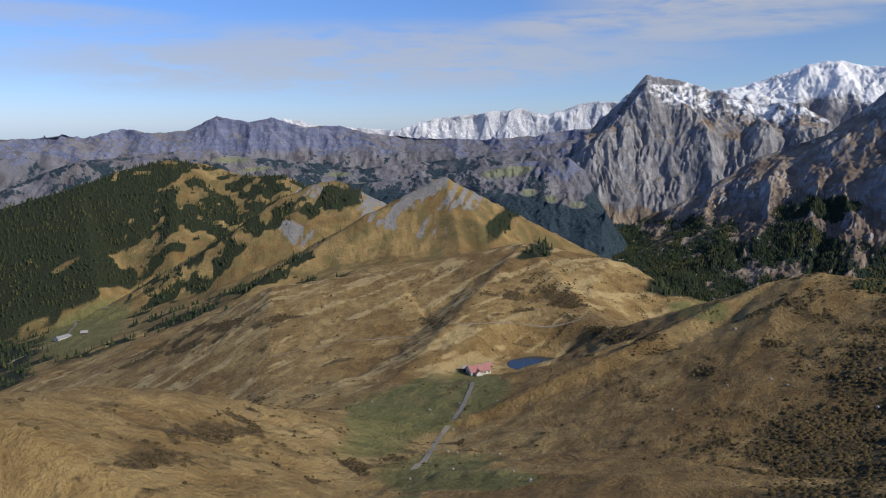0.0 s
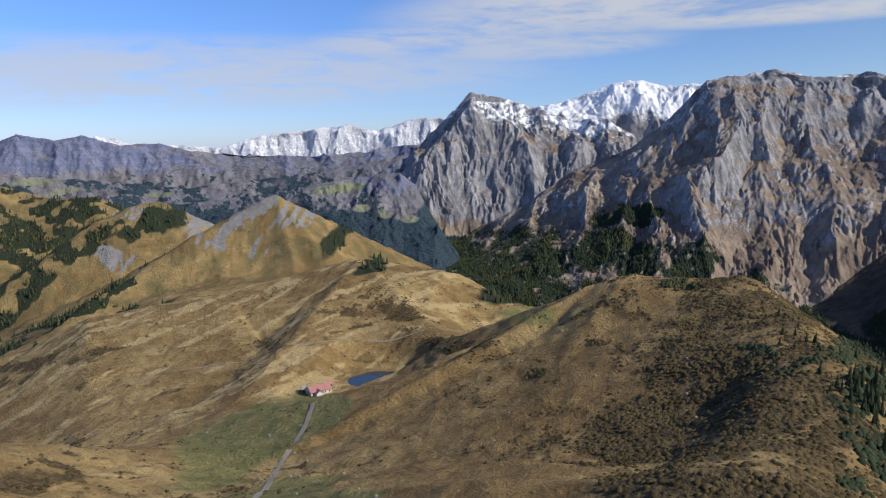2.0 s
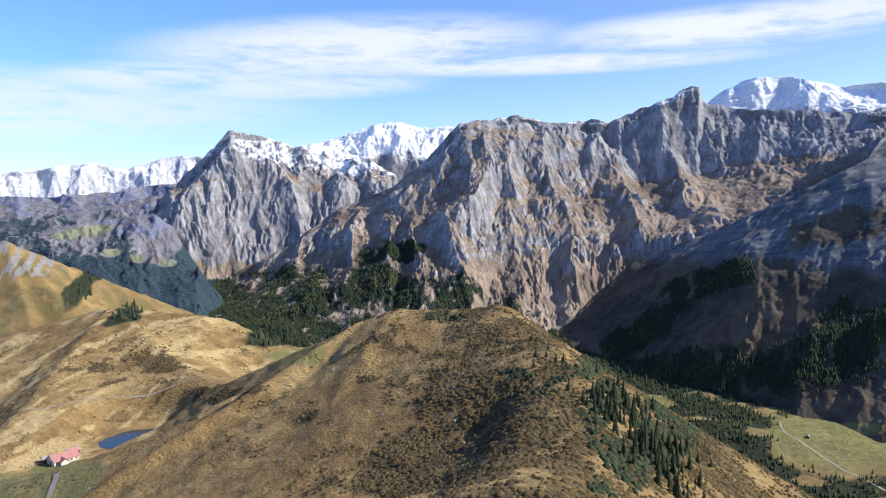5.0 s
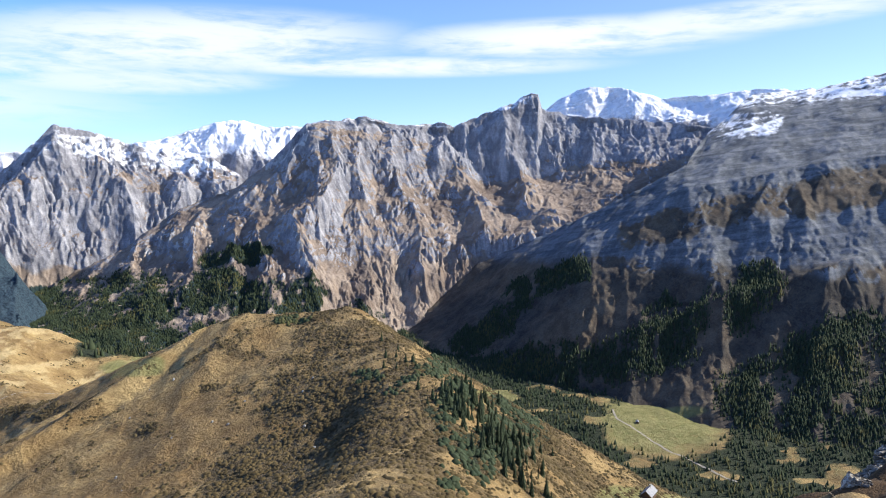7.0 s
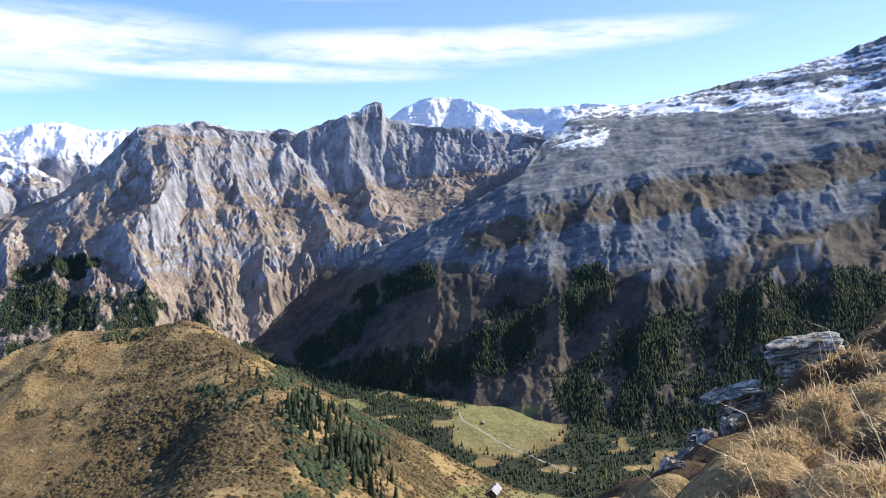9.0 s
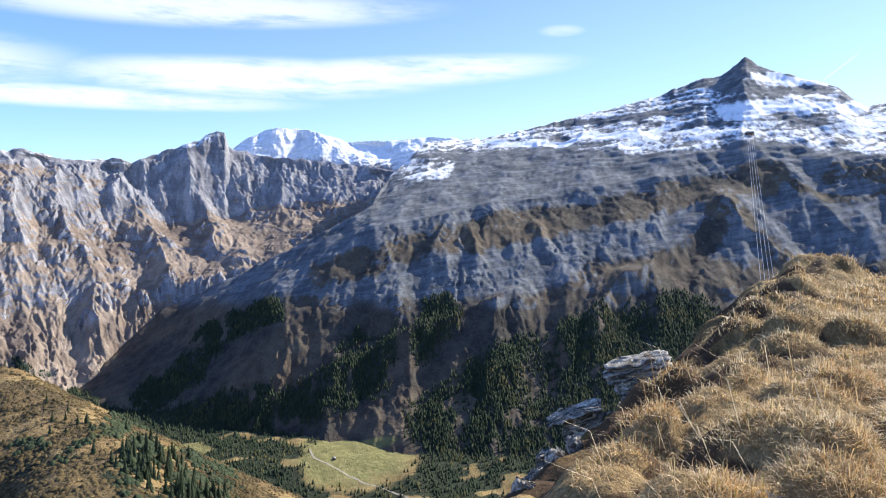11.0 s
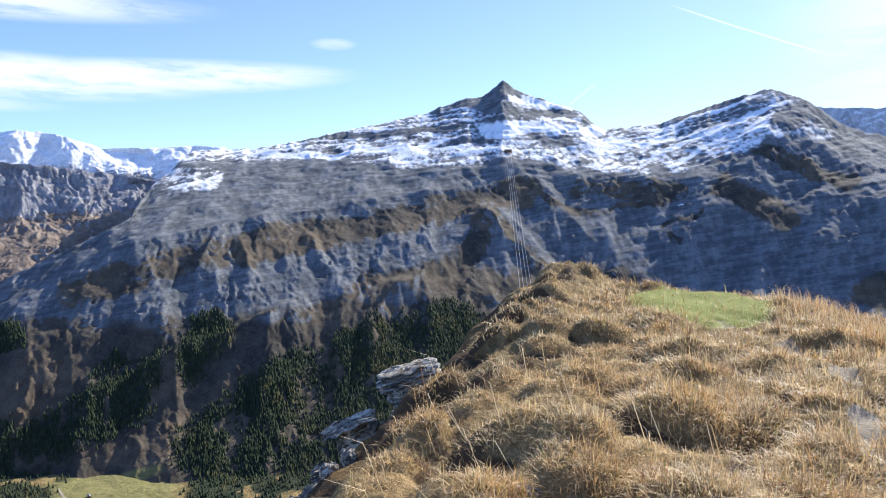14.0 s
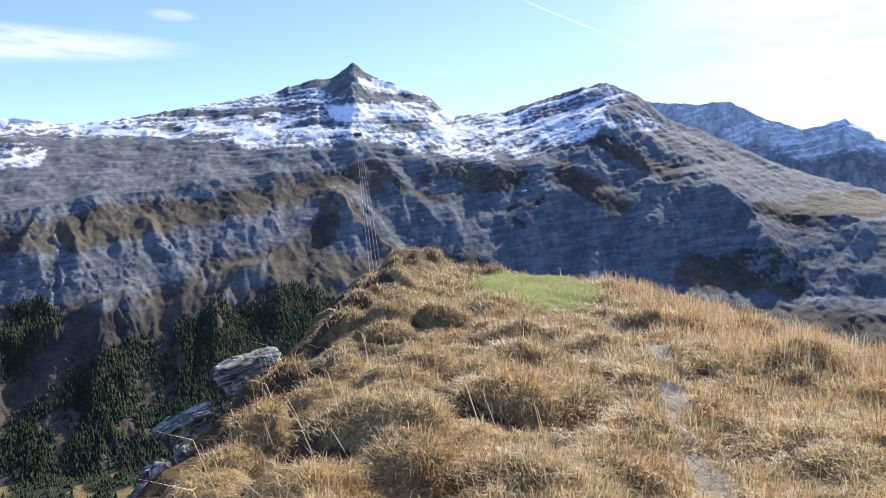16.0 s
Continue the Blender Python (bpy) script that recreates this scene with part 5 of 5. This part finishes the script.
def turf_height(x, y):
    smooth = np.maximum(lawn_share(x, y), 0.8 * path_share(x, y))
    bumps = (0.20 + 0.45 * step(y, -2.2, 0.3)) * tufts(x, y, 1.7, 451)[0] + (0.26 + 0.16 * step(y, -2.2, 0.3)) * tufts(x, y, 0.85, 401)[0] + 0.10 * tufts(x, y, 0.38, 431)[0]
    return knoll(x, y) + (1 - smooth) * (bumps - 0.30) + 0.13 * fbm(x / 2.2, y / 2.2, 4, 61) - 0.1 * path_share(x, y)


def build_spur():
    xs = np.concatenate([np.linspace(-26, 0, 30)[:-1], np.linspace(0, 15, 190)[:-1], np.linspace(15, 29, 120)[:-1], np.linspace(29, 42, 24)])
    ys = np.concatenate([np.linspace(-30, -13, 30)[:-1], np.linspace(-13, 6, 215)[:-1], np.linspace(6, 26, 40)])
    x, y = np.meshgrid(xs, ys)
    z = turf_height(x, y)
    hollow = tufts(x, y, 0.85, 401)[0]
    # bare earth plus painted shade: between tussocks and over the left flank
    soil_shade = (1 - step(hollow, 0.02, 0.3)) * (0.7 + 0.35 * step(y, -1.5, 0.5)) * (1 - lawn_share(x, y)) + 0.95 * step(y - (0.9 - 0.1 * x), -0.8, 0.8) * step(fbm(x / 1.5, y / 1.5, 3, 77), -0.2, 0.3)
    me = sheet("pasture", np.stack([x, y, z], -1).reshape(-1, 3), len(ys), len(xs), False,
               [("green", lawn_share(x, y)), ("path", path_share(x, y)), ("soil_shade", soil_shade)])
    me.materials.append(turf_mat)
    tagged(new("pasture", me), "dry tussocky summit turf in autumn", "ground", kind="structure")


build_spur()


def blade_material(name, dark, pale, fresh, share):
    m = bpy.data.materials.new(name)
    m.use_nodes = True
    g = Graph(m.node_tree)
    chance = g.node("ShaderNodeNewGeometry").outputs["Random Per Island"]
    drift = g.noise(g.node("ShaderNodeTexCoord").outputs["Object"], 0.7, 3.0)
    colour = g.mix(chance, dark, pale)
    colour = g.mix(g.ramp(drift, 0.4, 0.65), colour, g.mix(1.0, colour, (0.92, 0.80, 0.64, 1), "MULTIPLY"))
    colour = g.mix(g.math("GREATER_THAN", g.math("FRACT", g.math("MULTIPLY", chance, 37.0)), 1.0 - share), colour, fresh)
    b = g.node("ShaderNodeBsdfPrincipled", {"Base Color": colour, "Roughness": 0.6})
    t = g.node("ShaderNodeBsdfTranslucent", {0: colour})
    g.node("ShaderNodeOutputMaterial", {0: g.node("ShaderNodeMixShader", {0: 0.25, 1: b.outputs[0], 2: t.outputs[0]})})
    return m


def grass(name, label, roots, length, width, lean, material):
    """One mesh of bent blades: roots (n, 3), lean (n, 2) as share of the length."""
    n = len(roots)
    face = rng.uniform(0, 6.283, n)
    side = np.stack([np.cos(face), np.sin(face), np.zeros(n)], 1) * (width / 2)[:, None]
    push = np.concatenate([lean, np.zeros((n, 1))], 1) * length[:, None]
    flat = np.clip(np.hypot(lean[:, 0], lean[:, 1]), 0, 0.95)
    rise = length * np.sqrt(1 - flat * flat)
    up = np.stack([np.zeros(n), np.zeros(n), rise], 1)
    mid = roots + 0.3 * push + 0.62 * up
    tip = roots + push + up * (0.95 - 0.25 * flat)[:, None]
    pts = np.stack([roots - side, roots + side, mid - side * 0.8, mid + side * 0.8, tip], 1)
    tris = (np.array([(0, 1, 3), (0, 3, 2), (2, 3, 4)])[None] + (np.arange(n) * 5)[:, None, None]).reshape(-1, 3)
    me = bpy.data.meshes.new(name)
    me.vertices.add(n * 5)
    me.vertices.foreach_set("co", pts.astype(np.float32).ravel())
    me.loops.add(tris.size)
    me.loops.foreach_set("vertex_index", tris.astype(np.int32).ravel())
    me.polygons.add(len(tris))
    me.polygons.foreach_set("loop_start", np.arange(0, tris.size, 3, dtype=np.int32))
    me.update(calc_edges=True)
    me.materials.append(material)
    return tagged(new(name, me), label, "grass", kind="stuff")


straw_mat = blade_material("straw_blades", (0.24, 0.135, 0.052, 1), (0.94, 0.72, 0.37, 1), (0.30, 0.25, 0.06, 1), 0.07)
reed_mat = blade_material("pale_reeds", (0.56, 0.38, 0.17, 1), (0.90, 0.75, 0.48, 1), (0.50, 0.27, 0.10, 1), 0.22)


def grow_grass():
    n = 420000
    r = 2.6 * (29 / 2.6) ** rng.random(n) ** 0.9
    b = np.radians(rng.uniform(-134, -62, n))
    x, y = -np.sin(b) * r, np.cos(b) * r
    tuft, ox, oy, kind = tufts(x, y, 0.85, 401)
    flank = step(y + 0.05 * x, -0.8, 0.9)
    # blades thinned on the flank's sunless tussock sides, so dark ground reads as shade
    keep = (rng.random(n) < (1 - flank) * (0.25 + 0.75 * tuft) + flank * 0.8 * tuft * step(tuft, 0.15, 0.45)) * (rng.random(n) > 1.1 * path_share(x, y)) * (rng.random(n) > 0.97 * lawn_share(x, y)) * (y < 1.9 - 0.06 * x + 0.6 * fbm(x / 1.2, y / 1.2, 3, 17)) * (y > -14) * (rng.random(n) > 0.75 * flank * step(oy, 0.0, 0.3))
    x, y, ox, oy, r, kind = x[keep], y[keep], ox[keep], oy[keep], r[keep], kind[keep]
    n = len(x)
    z = turf_height(x, y) - 0.02
    length = rng.uniform(0.07, 0.21, n) * (0.6 + 0.7 * kind) * (1 + 0.6 * step(-y, 0.5, 2.5))
    lean = np.stack([ox * 1.5 + 0.95 * rng.standard_normal(n) - 0.1, oy * 1.5 + 0.95 * rng.standard_normal(n) + 0.3], 1)
    lean *= np.minimum(1, 0.92 / np.maximum(np.hypot(lean[:, 0], lean[:, 1]), 1e-6))[:, None]
    grass("dry_grass", "dense straw-coloured tussock grass on the spur", np.stack([x, y, z], 1), length, 0.0025 + 0.0007 * r * rng.uniform(0.8, 1.3, n), lean, straw_mat)
    # taller pale stems towards the sunny edge
    n = 42000
    r = rng.uniform(4.5, 21, n)
    b = np.radians(rng.uniform(-136, -99, n))
    x, y = -np.sin(b) * r, np.cos(b) * r
    edge = step(-y + 0.9 * fbm(x / 1.3, y / 1.3, 3, 13), 3.9, 5.9) * step(x, 5.5, 8.5) * (0.35 + 0.65 * tufts(x, y, 1.1, 481)[0])
    keep = (rng.random(n) < edge + 0.02) * (path_share(x, y) < 0.2) * (lawn_share(x, y) < 0.3) * (y > -11.5)
    x, y, r, edge = x[keep], y[keep], r[keep], edge[keep]
    n = len(x)
    lean = np.stack([0.42 * rng.standard_normal(n) + 0.15, 0.42 * rng.standard_normal(n) + 0.25], 1)
    lean *= np.minimum(1, 0.9 / np.maximum(np.hypot(lean[:, 0], lean[:, 1]), 1e-6))[:, None]
    grass("tall_grass", "tall pale seeding grass on the sunny edge", np.stack([x, y, turf_height(x, y) - 0.03], 1), rng.uniform(0.2, 0.6, n) * (0.5 + 0.6 * edge), 0.002 + 0.00045 * r, lean, reed_mat)
    # long dry stalks lying across the turf
    n = 90
    x, y = rng.uniform(3.5, 9, n), rng.uniform(-3, 1.2, n)
    lean = np.stack([rng.uniform(-0.5, 0.3, n), rng.uniform(0.3, 0.8, n)], 1)
    grass("dead_stalks", "long bent dead flower stalks in the grass", np.stack([x, y, turf_height(x, y)], 1), rng.uniform(0.4, 0.9, n), np.full(n, 0.008), lean, reed_mat)


grow_grass()

# ---- outcrop at the edge of the spur ----
def build_rock_material():
    m = bpy.data.materials.new("lichen_rock")
    m.use_nodes = True
    g = Graph(m.node_tree)
    at = g.node("ShaderNodeTexCoord").outputs["Object"]
    big, fine = g.noise(at, 3.0, 6.0, 0.65), g.noise(at, 22.0, 5.0, 0.65)
    seams = g.noise(g.stretch(at, 1, 1, 7.0), 4.0, 5.0, 0.6, 0.4)
    colour = g.mix(g.ramp(seams, 0.38, 0.6), (0.055, 0.046, 0.036, 1), (0.30, 0.265, 0.21, 1))
    colour = g.mix(g.ramp(g.math("MULTIPLY_ADD", fine, 0.5, g.math("MULTIPLY", big, 0.5)), 0.50, 0.60), colour, (0.55, 0.50, 0.41, 1))
    height = g.math("ADD", g.math("MULTIPLY", seams, 1.0), g.math("MULTIPLY", fine, 0.3))
    finish(g, colour, 0.85, relief(g, height, 0.9, 0.05))
    return m


rock_mat = build_rock_material()


def slab_mesh(name, lx, ly, layers, seed):
    """A stack of split, uneven rock layers: (height, thickness, shrink, shift)."""
    bm = bmesh.new()
    n, rings, rows = 40, 5, []
    for z0, thick, shrink, shift in layers:
        for k in range(rings + 1):
            row = []
            z = z0 + thick * k / rings
            for i in range(n):
                a = 6.283 * i / n
                c, q = math.cos(a), math.sin(a)
                box = 1 / max(abs(c), abs(q)) ** 0.75
                bulge = 1 - 0.06 * (abs(k / rings - 0.5) * 2) ** 3
                w = shrink * box * bulge * (1 + 0.16 * noise.noise(Vector((c * 2.2, q * 2.2, z * 6 + seed))) + 0.10 * noise.noise(Vector((c * 6, q * 6, z * 20 + seed))) + 0.05 * noise.noise(Vector((c * 15, q * 15, z * 40 + seed))))
                row.append(bm.verts.new((0.5 * lx * w * c + shift, 0.5 * ly * w * q, z + 0.045 * noise.noise(Vector((c * 3, q * 3, seed + z0))) + 0.02 * noise.noise(Vector((c * 11, q * 11, seed + z0))))))
            rows.append(row)
    for a, b in zip(rows[:-1], rows[1:]):
        for i in range(n):
            bm.faces.new((a[i], a[(i + 1) % n], b[(i + 1) % n], b[i]))
    for row, flip in ((rows[0], True), (rows[-1], False)):
        mid = bm.verts.new((sum((v.co for v in row), Vector()) / n) + Vector((0, 0, -0.01 if flip else 0.02)))
        for share in (0.72, 0.45, 0.2):
            inner = []
            for v in row:
                p = mid.co.lerp(v.co, 0.7 if share > 0.5 else share / 0.72)
                inner.append(bm.verts.new(p + Vector((0, 0, 0.035 * noise.noise(Vector((p.x * 5, p.y * 13, seed))) + 0.02 * noise.noise(Vector((p.x * 14, p.y * 30, seed)))))))
            for i in range(n):
                j = (i + 1) % n
                bm.faces.new((row[j], row[i], inner[i], inner[j]) if flip else (row[i], row[j], inner[j], inner[i]))
            row = inner
        for i in range(n):
            bm.faces.new((row[(i + 1) % n], row[i], mid) if flip else (row[i], row[(i + 1) % n], mid))
    me = bpy.data.meshes.new(name)
    bm.to_mesh(me)
    bm.free()
    me.materials.append(rock_mat)
    return me


def rock(label, at, turn, tip, lean, lx, ly, layers, seed):
    ob = new("boulder", slab_mesh("boulder", lx, ly, layers, seed))
    ob.matrix_world = pose(*at, tip, lean, turn)
    return tagged(ob, label, "rock")


def way_point(bearing, rise, dist):
    return spot(bearing, rise, dist)


def on_turf(bearing, dist, lift):
    b = radians(bearing)
    x, y = -math.sin(b) * dist, math.cos(b) * dist
    return (x, y, float(turf_height(np.array([x]), np.array([y]))[0]) + lift)


rock("layered grey boulder with lichen on the spur's edge", way_point(-81.1, -12.0, 9.9), 10, -14, 1, 0.74, 0.84, [(-0.75, 0.5, 0.86, -0.1), (-0.27, 0.22, 0.66, -0.08), (-0.045, 0.06, 0.78, -0.03), (0.02, 0.05, 0.70, -0.06), (0.072, 0.045, 0.93, 0.0), (0.12, 0.03, 0.84, -0.02), (0.152, 0.055, 1.03, 0.03), (0.21, 0.03, 0.90, 0.0), (0.242, 0.045, 0.97, 0.03)], 1)
rock("thin tilted rock ledge jutting from the turf", way_point(-76.3, -14.4, 9.2), 8, -24, -8, 0.38, 0.72, [(-0.5, 0.3, 0.8, 0.1), (-0.2, 0.1, 0.6, 0.12), (-0.09, 0.05, 0.6, 0.06), (-0.04, 0.03, 1.0, 0), (-0.01, 0.02, 0.86, 0.02)], 5)
rock("dark broken rock under the boulder and ledge", way_point(-79.0, -15.4, 9.5), 20, -14, -10, 0.7, 0.7, [(-0.6, 0.4, 1.0, 0), (-0.22, 0.16, 0.85, 0.05), (-0.07, 0.07, 0.95, 0), (0.0, 0.06, 0.7, 0.04)], 7)
for k, (b, d, w, lift) in enumerate(((-74.6, 8.6, 0.32, -0.02), (-73.9, 8.0, 0.2, -0.03), (-73.4, 8.4, 0.22, -0.02), (-76.4, 8.4, 0.2, 0.0), (-90.2, 5.4, 0.18, -0.09), (-72.4, 7.0, 0.2, -0.04), (-74.8, 7.6, 0.16, 0.0))):
    rock("small lichen-spotted stone in the turf", on_turf(b, d, lift), 40 * k, -14, -8, w, w * 1.2, [(-0.4 * w, 0.6 * w, 0.9, 0), (0.22 * w, 0.25 * w, 0.8, 0.02)], 10 + k)


def strew_stones():
    """Pale boulders lying about the pasture near the farm."""
    first = new("pasture_stone", slab_mesh("pasture_stone", 1.0, 0.8, [(-0.3, 0.6, 0.9, 0), (0.28, 0.25, 0.7, 0.05)], 40))
    first.data.materials[0] = stone_mat
    first.location = ground_at(-4.4, -21.2, 200)
    tagged(first, "pale weathered boulder lying in the pasture", "rock", "boulders in the pasture")
    for k in range(44):
        b, e = rng.uniform(-9, 6), rng.uniform(-27, -19.5)
        if k % 3 == 0:
            b, e = rng.uniform(-34, -18), rng.uniform(-22, -14)
        size = rng.uniform(0.6, 1.6)
        copy_thing(first, Matrix.Translation(ground_at(b, e, 200)) @ pose(0, 0, 0, rng.uniform(-8, 8), 0, rng.uniform(0, 360)) @ Matrix.Scale(size, 4))


strew_stones()
